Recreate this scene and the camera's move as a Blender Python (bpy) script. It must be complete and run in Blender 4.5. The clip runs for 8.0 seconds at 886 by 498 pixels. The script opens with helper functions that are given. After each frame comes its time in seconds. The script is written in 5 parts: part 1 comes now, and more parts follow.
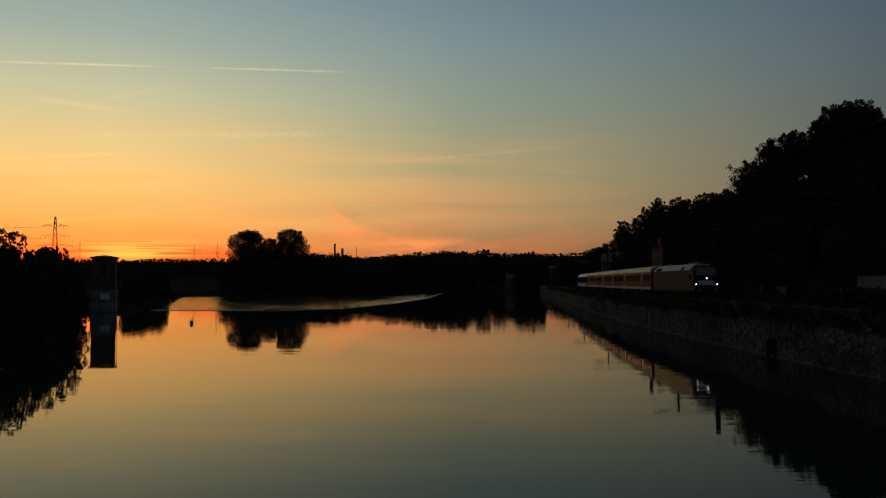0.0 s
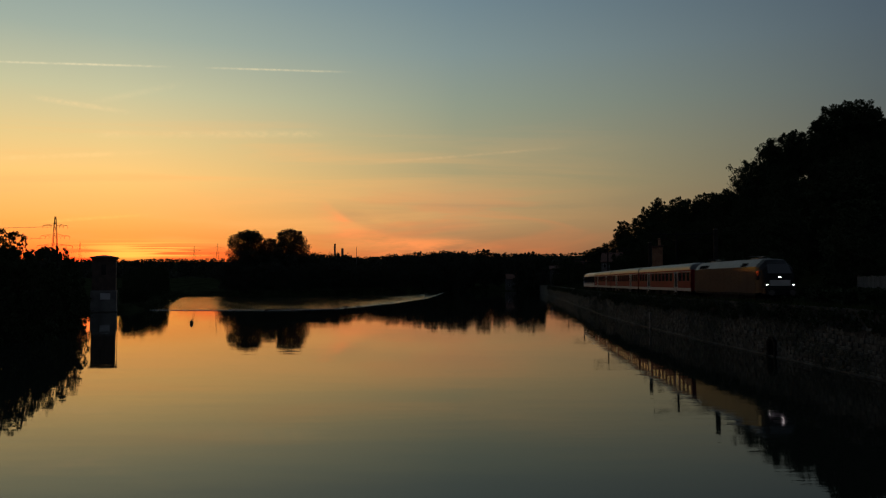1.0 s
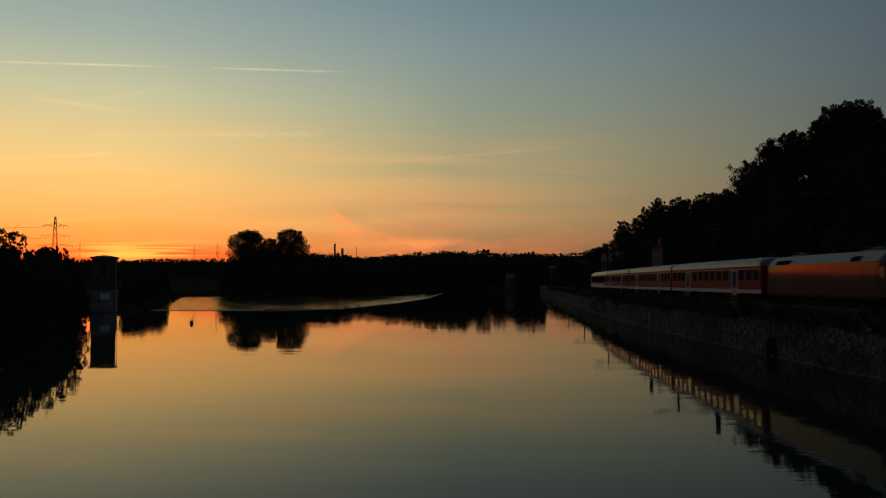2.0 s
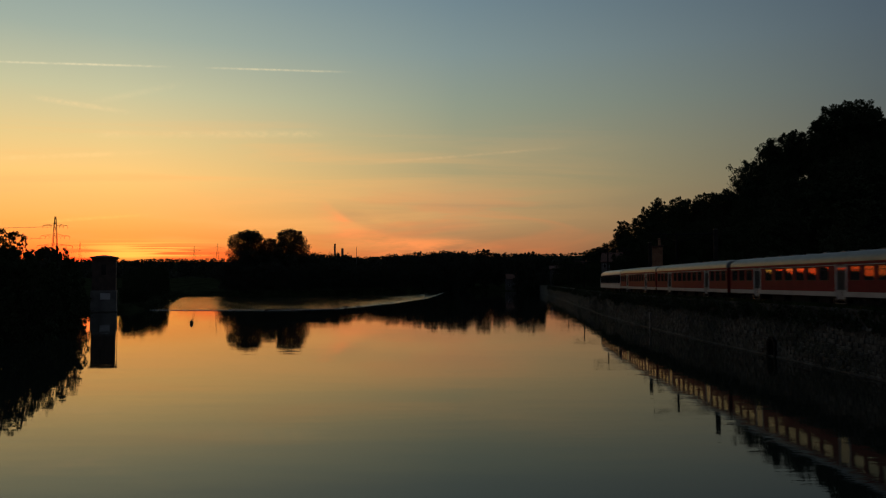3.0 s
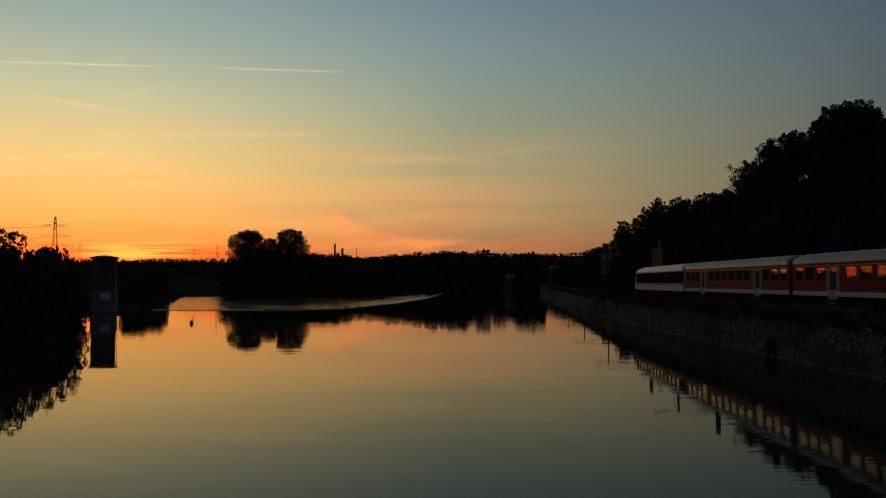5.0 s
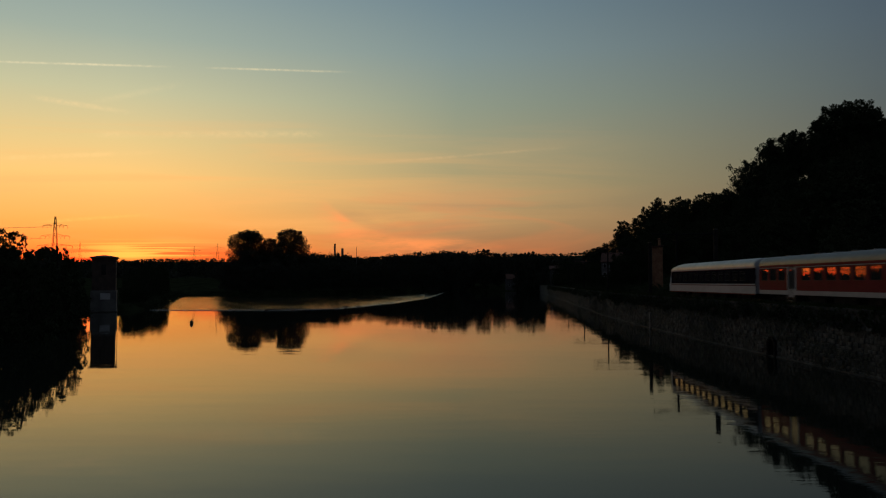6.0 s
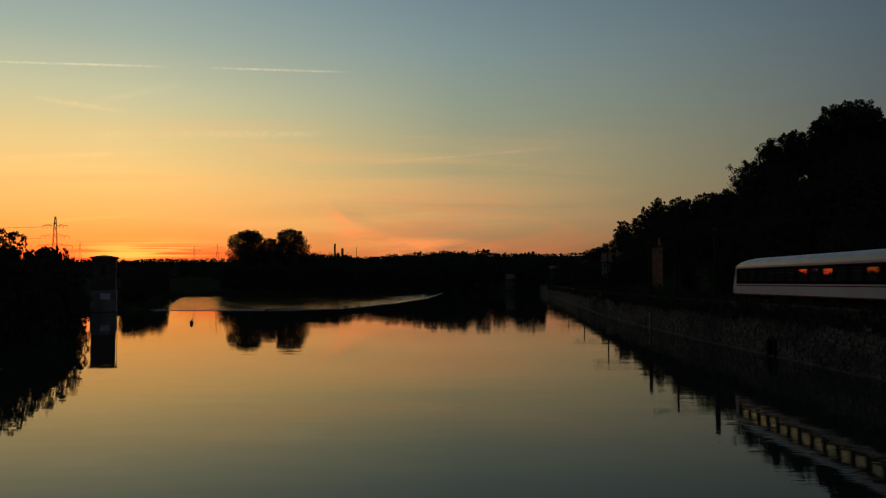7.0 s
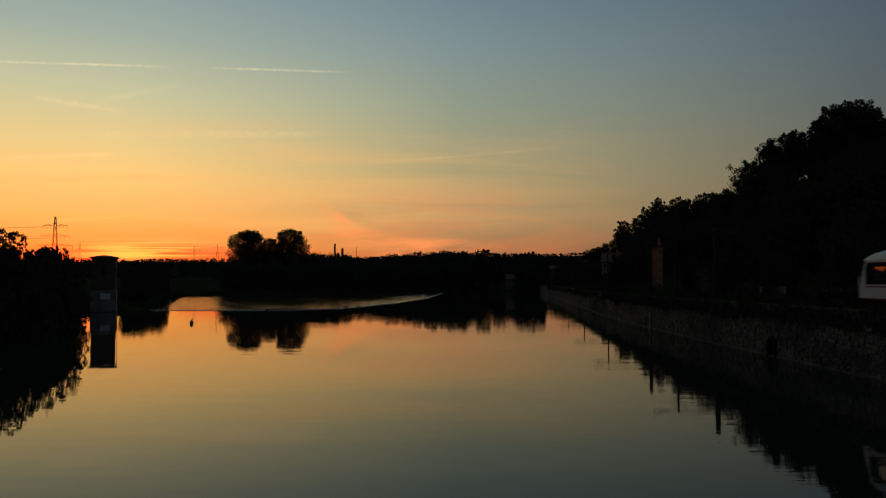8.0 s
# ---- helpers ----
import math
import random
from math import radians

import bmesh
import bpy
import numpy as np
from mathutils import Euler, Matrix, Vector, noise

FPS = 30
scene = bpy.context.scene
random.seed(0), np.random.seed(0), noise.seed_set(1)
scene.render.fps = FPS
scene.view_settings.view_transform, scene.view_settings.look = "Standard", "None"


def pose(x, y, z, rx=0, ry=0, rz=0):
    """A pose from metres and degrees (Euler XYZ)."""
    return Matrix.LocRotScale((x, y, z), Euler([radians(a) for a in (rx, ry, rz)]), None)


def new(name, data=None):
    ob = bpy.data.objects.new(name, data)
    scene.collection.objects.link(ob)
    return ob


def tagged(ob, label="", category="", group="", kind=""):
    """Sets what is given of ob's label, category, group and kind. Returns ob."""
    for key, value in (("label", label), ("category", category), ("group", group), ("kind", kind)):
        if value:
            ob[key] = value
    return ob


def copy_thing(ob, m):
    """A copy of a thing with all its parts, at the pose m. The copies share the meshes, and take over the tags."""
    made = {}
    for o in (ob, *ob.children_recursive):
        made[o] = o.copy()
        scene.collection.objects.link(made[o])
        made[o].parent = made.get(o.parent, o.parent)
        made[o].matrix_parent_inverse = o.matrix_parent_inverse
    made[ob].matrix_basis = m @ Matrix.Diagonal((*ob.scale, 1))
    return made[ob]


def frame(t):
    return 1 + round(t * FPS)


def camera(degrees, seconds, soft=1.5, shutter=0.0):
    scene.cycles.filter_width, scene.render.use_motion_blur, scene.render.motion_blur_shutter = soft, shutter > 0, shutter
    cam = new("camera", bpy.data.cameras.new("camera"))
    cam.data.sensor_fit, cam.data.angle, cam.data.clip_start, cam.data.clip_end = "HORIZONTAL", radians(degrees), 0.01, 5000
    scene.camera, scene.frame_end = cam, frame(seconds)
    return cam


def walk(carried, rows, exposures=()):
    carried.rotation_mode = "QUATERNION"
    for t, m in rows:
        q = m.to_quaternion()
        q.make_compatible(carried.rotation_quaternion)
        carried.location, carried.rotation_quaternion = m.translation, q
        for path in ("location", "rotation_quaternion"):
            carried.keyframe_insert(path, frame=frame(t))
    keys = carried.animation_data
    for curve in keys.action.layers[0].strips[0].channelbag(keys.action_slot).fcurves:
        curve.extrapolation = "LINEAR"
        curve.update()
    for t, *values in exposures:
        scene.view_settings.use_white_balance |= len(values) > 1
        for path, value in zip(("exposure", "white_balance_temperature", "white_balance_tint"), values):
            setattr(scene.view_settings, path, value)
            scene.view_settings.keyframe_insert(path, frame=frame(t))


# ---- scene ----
# A dusk river: a still pool above a curved weir, a railway on a stone quay wall, wooded banks.
EYE = (0.0, 0.0, 5.55)
cam = camera(60.55, 8.0, soft=1.2, shutter=0.7)
STAND = pose(*EYE, 92.5, 0, 0)
walk(cam, [(0.0, STAND), (8.0, STAND)], exposures=[(0.0, 0.0), (8.0, 0.0)])

# ------------------------------------------------------------------ plan
RAIL = 3.62          # top of rail above the pool
CAR, LOCO = 26.33, 18.85


def lerp_list(x, pts):
    return float(np.interp(x, [p[0] for p in pts], [p[1] for p in pts]))


def side_x(y):
    """East-west place of the train's river side at a distance y up the valley."""
    q = min(max(y, 66.0), 215.0) / 100
    x = 32.507 - 17.239 * q + 15.125 * q * q - 2.824 * q ** 3
    return x + max(min(y, 900) - 215.0, 0.0) * 0.09


def track_x(y):
    return side_x(y) + 1.42


def wall_x(y):
    return side_x(y) - 2.25


LEFT_BANK = [(-300, -41), (79, -41), (95, -46.5), (110, -53), (122, -59), (131, -62.5), (137, -66), (146, -65), (149, -56.5), (160, -60), (172, -65), (190, -72), (270, -95), (335, -116), (336, -400)]
FAR_BANK = [(-116, 337), (-70, 336), (-45, 365), (-22, 415), (0, 468), (20, 480), (120, 486)]
WEIR = [(-140, 150), (-66, 150.4), (-32, 150.6), (-22, 160), (-12.8, 203), (-4.8, 271), (1.3, 426), (3.5, 470), (6, 540)]


def smooth(a, b, x):
    k = min(max((x - a) / (b - a), 0.0), 1.0)
    return k * k * (3 - 2 * k)


def ground_z(x, y):
    u = x - wall_x(y)
    ridge = 1.08 + 0.2 * smooth(-600, 100, x) + 0.10 * noise.noise((x * 0.0012, y * 0.001, 7.0)) + 0.08 * noise.noise((x * 0.006, 0, 1.0))
    wob = noise.noise((x * 0.05, y * 0.05, 3.1))
    if u > 0.45:
        hill = smooth(9, 92, u) * 38 * (0.35 + 0.65 * smooth(60, 170, y)) + smooth(90, 250, u) * 4
        fade = 1 - smooth(600, 1100, y)
        return 3.12 + 0.05 * wob + hill * (0.25 + 0.75 * fade) * (1 + 0.1 * wob) + smooth(1200, 3200, y) * 78 * ridge
    w = min(x - lerp_list(y, LEFT_BANK), lerp_list(x, FAR_BANK) - y)
    if w > 0:
        return -2.2
    z = -2.2 + 3.3 * smooth(0, 3.5, -w) + 0.25 * wob * smooth(3, 10, -w)
    z += 4.0 * smooth(10, 160, -w) + 6 * smooth(300, 800, y)
    return z + smooth(1200, 3200, y) * 70 * ridge


# ------------------------------------------------------------------ sky: the sun has just set up the valley, to the west
SUN_AZ = -23.9
world = bpy.data.worlds.new("dusk_sky")
scene.world = world
world.use_nodes = True
wt = world.node_tree
wt.nodes.clear()


class Nodes:
    """Short calls for building node trees."""

    def __init__(self, tree):
        self.tree = tree

    def add(self, kind):
        return self.tree.nodes.new(kind)

    def link(self, a, b):
        self.tree.links.new(a, b)

    def put(self, sock, v):
        if isinstance(v, (int, float, tuple, list)):
            sock.default_value = v
        else:
            self.link(v, sock)

    def math(self, op, a, b=0.0, c=0.0, clamp=False):
        n = self.add("ShaderNodeMath")
        n.operation, n.use_clamp = op, clamp
        self.put(n.inputs[0], a)
        self.put(n.inputs[1], b)
        self.put(n.inputs[2], c)
        return n.outputs[0]

    def span(self, v, a, b, lo=0.0, hi=1.0, smooth_step=True):
        n = self.add("ShaderNodeMapRange")
        n.interpolation_type = "SMOOTHSTEP" if smooth_step else "LINEAR"
        for s, x in zip(n.inputs[:5], (v, a, b, lo, hi)):
            self.put(s, x)
        return n.outputs[0]

    def ramp(self, v, stops):
        n = self.add("ShaderNodeValToRGB")
        e = n.color_ramp.elements
        while len(e) < len(stops):
            e.new(0.5)
        for el, (p, c) in zip(e, stops):
            el.position, el.color = p, (*c, 1)
        self.put(n.inputs[0], v)
        return n.outputs[0]

    def mix(self, f, a, b, kind="MIX"):
        n = self.add("ShaderNodeMix")
        n.data_type, n.blend_type = "RGBA", kind
        self.put(n.inputs[0], f)
        for s, v in ((n.inputs[6], a), (n.inputs[7], b)):
            self.put(s, (*v, 1) if isinstance(v, tuple) and len(v) == 3 else v)
        return n.outputs[2]

    def xyz(self, x, y, z):
        n = self.add("ShaderNodeCombineXYZ")
        for s, v in zip(n.inputs, (x, y, z)):
            self.put(s, v)
        return n.outputs[0]

    def noise(self, vec, scale, detail=4.0, rough=0.55, distort=0.0):
        n = self.add("ShaderNodeTexNoise")
        if vec is not None:
            self.link(vec, n.inputs["Vector"])
        n.inputs["Scale"].default_value = scale
        n.inputs["Detail"].default_value = detail
        n.inputs["Roughness"].default_value = rough
        n.inputs["Distortion"].default_value = distort
        return n.outputs["Fac"]


def lin(*rgb):
    return tuple((c / 255 / 12.92 if c <= 10 else ((c / 255 + 0.055) / 1.055) ** 2.4) for c in rgb)


def build_sky():
    W = Nodes(wt)
    co = W.add("ShaderNodeTexCoord").outputs["Generated"]
    sep = W.add("ShaderNodeSeparateXYZ")
    W.link(co, sep.inputs[0])
    x, y, z = sep.outputs
    flat = W.math("SQRT", W.math("ADD", W.math("MULTIPLY", x, x), W.math("MULTIPLY", y, y)))
    el = W.math("ARCTAN2", z, flat)                       # elevation, radians
    az = W.math("SUBTRACT", W.math("ARCTAN2", x, y), radians(SUN_AZ))
    # the glow is cut short to the south, outside the view, to dim light from there
    az = W.math("MAXIMUM", W.math("MAXIMUM", az, 0.0), W.math("MULTIPLY", W.math("SUBTRACT", W.math("MULTIPLY", az, -1.0), radians(7)), 4.0))
    az = W.math("MINIMUM", az, math.pi)
    h = W.math("DIVIDE", el, radians(60), clamp=True)

    def column(stops):
        return W.ramp(h, [(d / 60, lin(*c)) for d, c in stops])

    glow = column([(0, (255, 92, 38)), (1.6, (255, 116, 46)), (2.8, (255, 147, 60)), (4.4, (255, 171, 80)), (7.4, (250, 194, 108)), (10, (226, 195, 126)),
                   (13.2, (195, 189, 145)), (17, (156, 167, 149)), (21, (131, 149, 147)), (35, (108, 122, 128)), (60, (88, 99, 110))])
    middle = column([(0, (138, 80, 57)), (2.2, (154, 99, 68)), (4.2, (170, 130, 86)), (7.2, (164, 145, 99)), (10, (154, 147, 109)),
                     (13.2, (136, 144, 122)), (17, (121, 137, 133)), (21, (104, 124, 130)), (35, (92, 107, 117)), (60, (86, 97, 108))])
    off = column([(0, (76, 62, 54)), (4, (88, 77, 65)), (8.4, (85, 85, 75)), (13.2, (79, 88, 88)), (17, (73, 86, 93)),
                  (21, (64, 79, 91)), (35, (70, 82, 92)), (60, (82, 93, 104))])
    back = column([(0, (38, 40, 46)), (8, (42, 46, 54)), (21, (52, 58, 68)), (40, (68, 76, 86)), (60, (80, 90, 101))])
    c = W.mix(W.math("POWER", W.span(az, 0.0, radians(25), smooth_step=False), 1.3), glow, middle)
    c = W.mix(W.span(az, radians(25), radians(54), smooth_step=False), c, off)
    c = W.mix(W.span(az, radians(54), radians(125)), c, back)

    # cloud wisps and vapour trails lie in the sky up the valley, in slopes u (aside) and v (up)
    fwd = W.math("MAXIMUM", y, 0.05)
    u, v = W.math("DIVIDE", x, fwd), W.math("DIVIDE", z, fwd)
    ahead = W.span(y, 0.3, 0.6)
    veil = W.noise(W.xyz(W.math("MULTIPLY", u, 2.2), W.math("MULTIPLY", v, 26), 1.7), 1.0, 5, 0.55, 0.6)
    veil = W.math("MULTIPLY", W.span(veil, 0.44, 0.70), W.math("MULTIPLY", W.span(v, 0.02, 0.07), W.span(v, 0.26, 0.14)))
    side = W.span(u, 0.35, -0.3)
    c = W.mix(W.math("MULTIPLY", W.math("MULTIPLY", veil, side), 0.42), c, lin(255, 176, 96))
    dusk = W.noise(W.xyz(W.math("MULTIPLY", u, 3.0), W.math("MULTIPLY", v, 17), 9.2), 1.0, 4, 0.5, 1.2)
    dusk = W.math("MULTIPLY", W.span(dusk, 0.5, 0.66), W.math("MULTIPLY", W.span(v, 0.15, 0.06), W.span(W.math("ABSOLUTE", W.math("ADD", u, 0.02)), 0.30, 0.08)))
    c = W.mix(W.math("MULTIPLY", dusk, 0.32), c, lin(236, 118, 66))
    # the lit lower edge of a cloud bank, a curve sinking to the right, and the greyer cloud above it
    bow = W.math("SUBTRACT", 0.034, u)
    bow = W.math("SUBTRACT", v, W.math("ADD", 0.055, W.math("MULTIPLY", W.math("POWER", W.math("MAXIMUM", bow, 0.0), 4.0), 40.0)))
    reach = W.math("MULTIPLY", W.span(u, -0.20, -0.12), W.math("MULTIPLY", W.span(u, 0.09, -0.01), W.span(v, 0.115, 0.085)))
    soft_edge = W.span(W.noise(W.xyz(W.math("MULTIPLY", u, 14), W.math("MULTIPLY", v, 60), 3.0), 1.0, 4, 0.6), 0.28, 0.68, 0.15, 1.0)
    lit = W.math("MULTIPLY", W.math("MULTIPLY", W.span(bow, 0.010, -0.006), W.span(bow, -0.055, -0.005)), W.math("MULTIPLY", reach, soft_edge))
    c = W.mix(W.math("MULTIPLY", lit, 0.85), c, lin(255, 144, 80))
    grey = W.math("MULTIPLY", W.math("MULTIPLY", W.span(bow, -0.002, 0.006), W.span(bow, 0.05, 0.01)), W.math("MULTIPLY", reach, soft_edge))
    c = W.mix(W.math("MULTIPLY", grey, 0.30), c, lin(150, 116, 84))
    # bright slits low over the place of sunset
    slit = W.noise(W.xyz(W.math("MULTIPLY", u, 4.0), W.math("MULTIPLY", v, 190), 4.4), 1.0, 2, 0.5, 0.3)
    low = W.math("MULTIPLY", W.span(v, 0.020, 0.036), W.span(v, 0.06, 0.044))
    slit = W.math("MULTIPLY", W.span(slit, 0.48, 0.58), W.math("MULTIPLY", low, W.span(W.math("ABSOLUTE", W.math("ADD", u, 0.40)), 0.13, 0.02)))
    c = W.mix(W.math("MULTIPLY", slit, 0.62), c, lin(255, 214, 92))
    red = W.math("MULTIPLY", W.span(v, 0.053, 0.036), W.span(W.math("ABSOLUTE", W.math("ADD", u, 0.36)), 0.24, 0.06))
    red = W.math("MULTIPLY", red, W.span(slit, 0.6, 0.0))
    c = W.mix(W.math("MULTIPLY", red, 0.78), c, lin(255, 96, 46))
    core = W.math("MULTIPLY", W.span(W.math("ABSOLUTE", W.math("ADD", u, 0.412)), 0.055, 0.0), W.span(W.math("ABSOLUTE", W.math("SUBTRACT", v, 0.035)), 0.010, 0.0))
    c = W.mix(W.math("MULTIPLY", core, 0.75), c, lin(255, 202, 84))

    # where the sun went down the sky is far brighter than film holds, in the red
    ember = W.math("MULTIPLY", W.math("MULTIPLY", W.span(u, -0.428, -0.442), W.span(u, -0.62, -0.46)), W.math("MULTIPLY", W.span(v, 0.004, 0.03), W.span(v, 0.085, 0.035)))
    c = W.mix(W.math("MULTIPLY", ember, ahead), c, W.mix(1.0, c, (1.7, 0.0, 0.0), "ADD"))

    def trail(u0, v0, u1, v1, wide, strength, colour, seed, gaps=0.15):
        nonlocal c
        slope = (v1 - v0) / (u1 - u0)
        off_line = W.math("SUBTRACT", v, W.math("ADD", v0, W.math("MULTIPLY", W.math("SUBTRACT", u, u0), slope)))
        across = W.span(W.math("ABSOLUTE", off_line), wide, 0.0)
        along = W.math("MULTIPLY", W.span(u, u0 - 0.02, u0 + 0.03), W.span(u, u1 + 0.02, u1 - 0.05))
        puff = W.span(W.noise(W.xyz(W.math("MULTIPLY", u, 9), seed, 0.0), 1.0, 3, 0.6), 0.36, 0.62, gaps, 1.0)
        fine = W.span(W.noise(W.xyz(W.math("MULTIPLY", u, 120), W.math("MULTIPLY", v, 200), seed), 1.0, 2, 0.6), 0.3, 0.7, 0.35, 1.0)
        k = W.math("MULTIPLY", W.math("MULTIPLY", across, along), W.math("MULTIPLY", W.math("MULTIPLY", puff, fine), strength))
        c = W.mix(k, c, colour)

    trail(-0.72, 0.2975, -0.37, 0.2870, 0.0024, 0.58, lin(246, 224, 174), 2.3, 0.7)
    trail(-0.305, 0.2851, -0.13, 0.2798, 0.0022, 0.58, lin(248, 224, 170), 4.6, 0.6)
    trail(-0.54, 0.2450, -0.42, 0.2260, 0.0055, 0.50, lin(244, 208, 146), 5.1, 0.5)
    trail(-0.46, 0.2400, -0.355, 0.2620, 0.0070, 0.34, lin(234, 208, 152), 7.7, 0.5)
    trail(-0.46, 0.1960, -0.16, 0.1965, 0.0075, 0.36, lin(252, 208, 140), 3.9)
    trail(-0.70, 0.1600, -0.38, 0.1720, 0.0050, 0.62, lin(255, 204, 126), 8.8)
    trail(-0.09, 0.1580, 0.17, 0.1790, 0.0030, 0.32, lin(220, 176, 120), 6.2)
    trail(-0.53, 0.0800, -0.39, 0.0890, 0.0034, 0.60, lin(255, 194, 92), 1.2, 0.5)

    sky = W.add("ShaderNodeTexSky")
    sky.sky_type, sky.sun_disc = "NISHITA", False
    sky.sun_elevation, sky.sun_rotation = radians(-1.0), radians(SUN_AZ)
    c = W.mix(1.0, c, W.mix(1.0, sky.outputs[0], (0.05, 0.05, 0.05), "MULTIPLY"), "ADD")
    c = W.mix(1.0, c, (0.975, 1.0, 1.05), "MULTIPLY")
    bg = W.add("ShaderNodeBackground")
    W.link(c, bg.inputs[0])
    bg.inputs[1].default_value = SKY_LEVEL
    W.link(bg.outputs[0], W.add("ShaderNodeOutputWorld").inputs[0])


SKY_LEVEL = 1.04
build_sky()


# ------------------------------------------------------------------ materials
def material(name, colour, rough=0.6, metal=0.0, vary=0.25, scale=1.0, bump=0.0, bump_scale=20.0, second=None, per_object=False,
             per_island=False, coat=0.0, ior=1.5, spec=0.5):
    """Noise-varied surface: stains at a large scale, grain at a small one, fine relief."""
    m = bpy.data.materials.new(name)
    m.use_nodes = True
    N = Nodes(m.node_tree)
    bsdf = m.node_tree.nodes["Principled BSDF"]
    co = N.add("ShaderNodeTexCoord").outputs["Object"]
    stain = N.noise(co, scale, 5, 0.6)
    grain = N.noise(co, scale * 13, 3, 0.6)
    dark = tuple(c * (1 - vary) for c in colour)
    light = second or tuple(min(c * (1 + vary), 0.95) for c in colour)
    c = N.mix(N.span(stain, 0.32, 0.68), dark, light)
    c = N.mix(N.math("MULTIPLY", N.span(grain, 0.35, 0.7), 0.35), c, tuple(x * 0.7 for x in colour))
    if per_object:
        r = N.add("ShaderNodeObjectInfo").outputs["Random"]
        c = N.mix(N.span(r, 0, 1, 0.0, 0.5, False), c, tuple(x * 0.45 for x in colour))
    if per_island:
        r = N.add("ShaderNodeNewGeometry").outputs["Random Per Island"]
        c = N.mix(N.span(r, 0, 1, 0.0, 0.55, False), c, tuple(x * 0.4 for x in colour))
    N.link(c, bsdf.inputs["Base Color"])
    N.link(N.span(grain, 0.2, 0.8, max(rough - 0.08, 0.02), min(rough + 0.08, 1.0), False), bsdf.inputs["Roughness"])
    bsdf.inputs["Metallic"].default_value = metal
    bsdf.inputs["IOR"].default_value = ior
    bsdf.inputs["Specular IOR Level"].default_value = spec
    bsdf.inputs["Coat Weight"].default_value = coat
    bsdf.inputs["Coat Roughness"].default_value = 0.06
    if bump:
        b = N.add("ShaderNodeBump")
        b.inputs["Strength"].default_value = bump
        b.inputs["Distance"].default_value = 0.02
        N.link(N.noise(co, bump_scale, 4, 0.6), b.inputs["Height"])
        N.link(b.outputs[0], bsdf.inputs["Normal"])
    return m


def water_material(name, ripple, rough, scales, rapid=None, breeze=0.0, crest=1.0):
    m = bpy.data.materials.new(name)
    m.use_nodes = True
    N = Nodes(m.node_tree)
    bsdf = m.node_tree.nodes["Principled BSDF"]
    bsdf.inputs["Base Color"].default_value = (0.010, 0.012, 0.009, 1)
    bsdf.inputs["Roughness"].default_value = rough
    bsdf.inputs["IOR"].default_value = 1.238
    bsdf.inputs["Specular IOR Level"].default_value = 0.46
    co = N.add("ShaderNodeTexCoord").outputs["Object"]
    long = N.add("ShaderNodeMapping")
    long.inputs["Scale"].default_value = (crest, 1.0, 1.0)
    N.link(co, long.inputs[0])
    big = N.noise(long.outputs[0], scales[0], 2, 0.5)
    small = N.noise(long.outputs[0], scales[1], 3, 0.6, 0.4)
    calm = N.span(N.noise(co, 0.03, 2, 0.5), 0.35, 0.7, 0.25, 1.0)
    hgt = N.math("ADD", N.math("MULTIPLY", big, 1.0), N.math("MULTIPLY", N.math("MULTIPLY", small, calm), 0.35))
    if breeze:
        # a light breeze ruffles the pool below the quay wall
        bx = N.add("ShaderNodeSeparateXYZ")
        N.link(co, bx.inputs[0])
        hgt = N.math("MULTIPLY", hgt, N.span(bx.outputs[0], -4, 24, 1.0, breeze))
    if rapid:
        # the current is broken more towards the deep end of the weir
        px = N.add("ShaderNodeSeparateXYZ")
        N.link(co, px.inputs[0])
        hgt = N.math("MULTIPLY", hgt, N.span(px.outputs[0], rapid[0], rapid[1], 0.21, 1.0))
    b = N.add("ShaderNodeBump")
    b.inputs["Strength"].default_value = 1.0
    b.inputs["Distance"].default_value = ripple
    N.link(hgt, b.inputs["Height"])
    N.link(b.outputs[0], bsdf.inputs["Normal"])
    return m


def glass_material(name, tint, rough=0.02, through_light=0.75):
    m = bpy.data.materials.new(name)
    m.use_nodes = True
    b = m.node_tree.nodes["Principled BSDF"]
    b.inputs["Base Color"].default_value = (*tint, 1)
    b.inputs["Roughness"].default_value = rough
    b.inputs["IOR"].default_value = 1.52
    b.inputs["Transmission Weight"].default_value = through_light
    return m


def lamp_material(name, colour, strength):
    m = bpy.data.materials.new(name)
    m.use_nodes = True
    b = m.node_tree.nodes["Principled BSDF"]
    b.inputs["Base Color"].default_value = (*colour, 1)
    b.inputs["Emission Color"].default_value = (*colour, 1)
    b.inputs["Emission Strength"].default_value = strength
    return m


POOL = water_material("still_water", 0.008, 0.015, (0.35, 2.2), breeze=1.7, crest=0.28)
RIFFLE = water_material("riffled_water", 0.34, 0.06, (0.5, 2.6), (-27, -9))
SOIL = material("meadow_soil", (0.020, 0.025, 0.012), 0.95, vary=0.4, scale=0.15, bump=0.6, bump_scale=3, spec=0.0)
LEAF = material("leaves", (0.050, 0.062, 0.034), 0.8, vary=0.35, scale=0.4, per_island=True, spec=0.0)
# paler than the near leaves: the haze of distance is put into this colour
LEAF_HAZED = material("hazed_far_leaves", (0.062, 0.068, 0.050), 0.9, vary=0.35, scale=0.02, per_island=True, spec=0.0)
BARK = material("bark", (0.055, 0.045, 0.035), 0.9, vary=0.4, scale=2, bump=0.8, bump_scale=12, spec=0.15)
STONE = material("quay_stone", (0.080, 0.080, 0.070), 0.85, vary=0.75, scale=2.2, bump=0.8, bump_scale=9, per_object=True, spec=0.25)
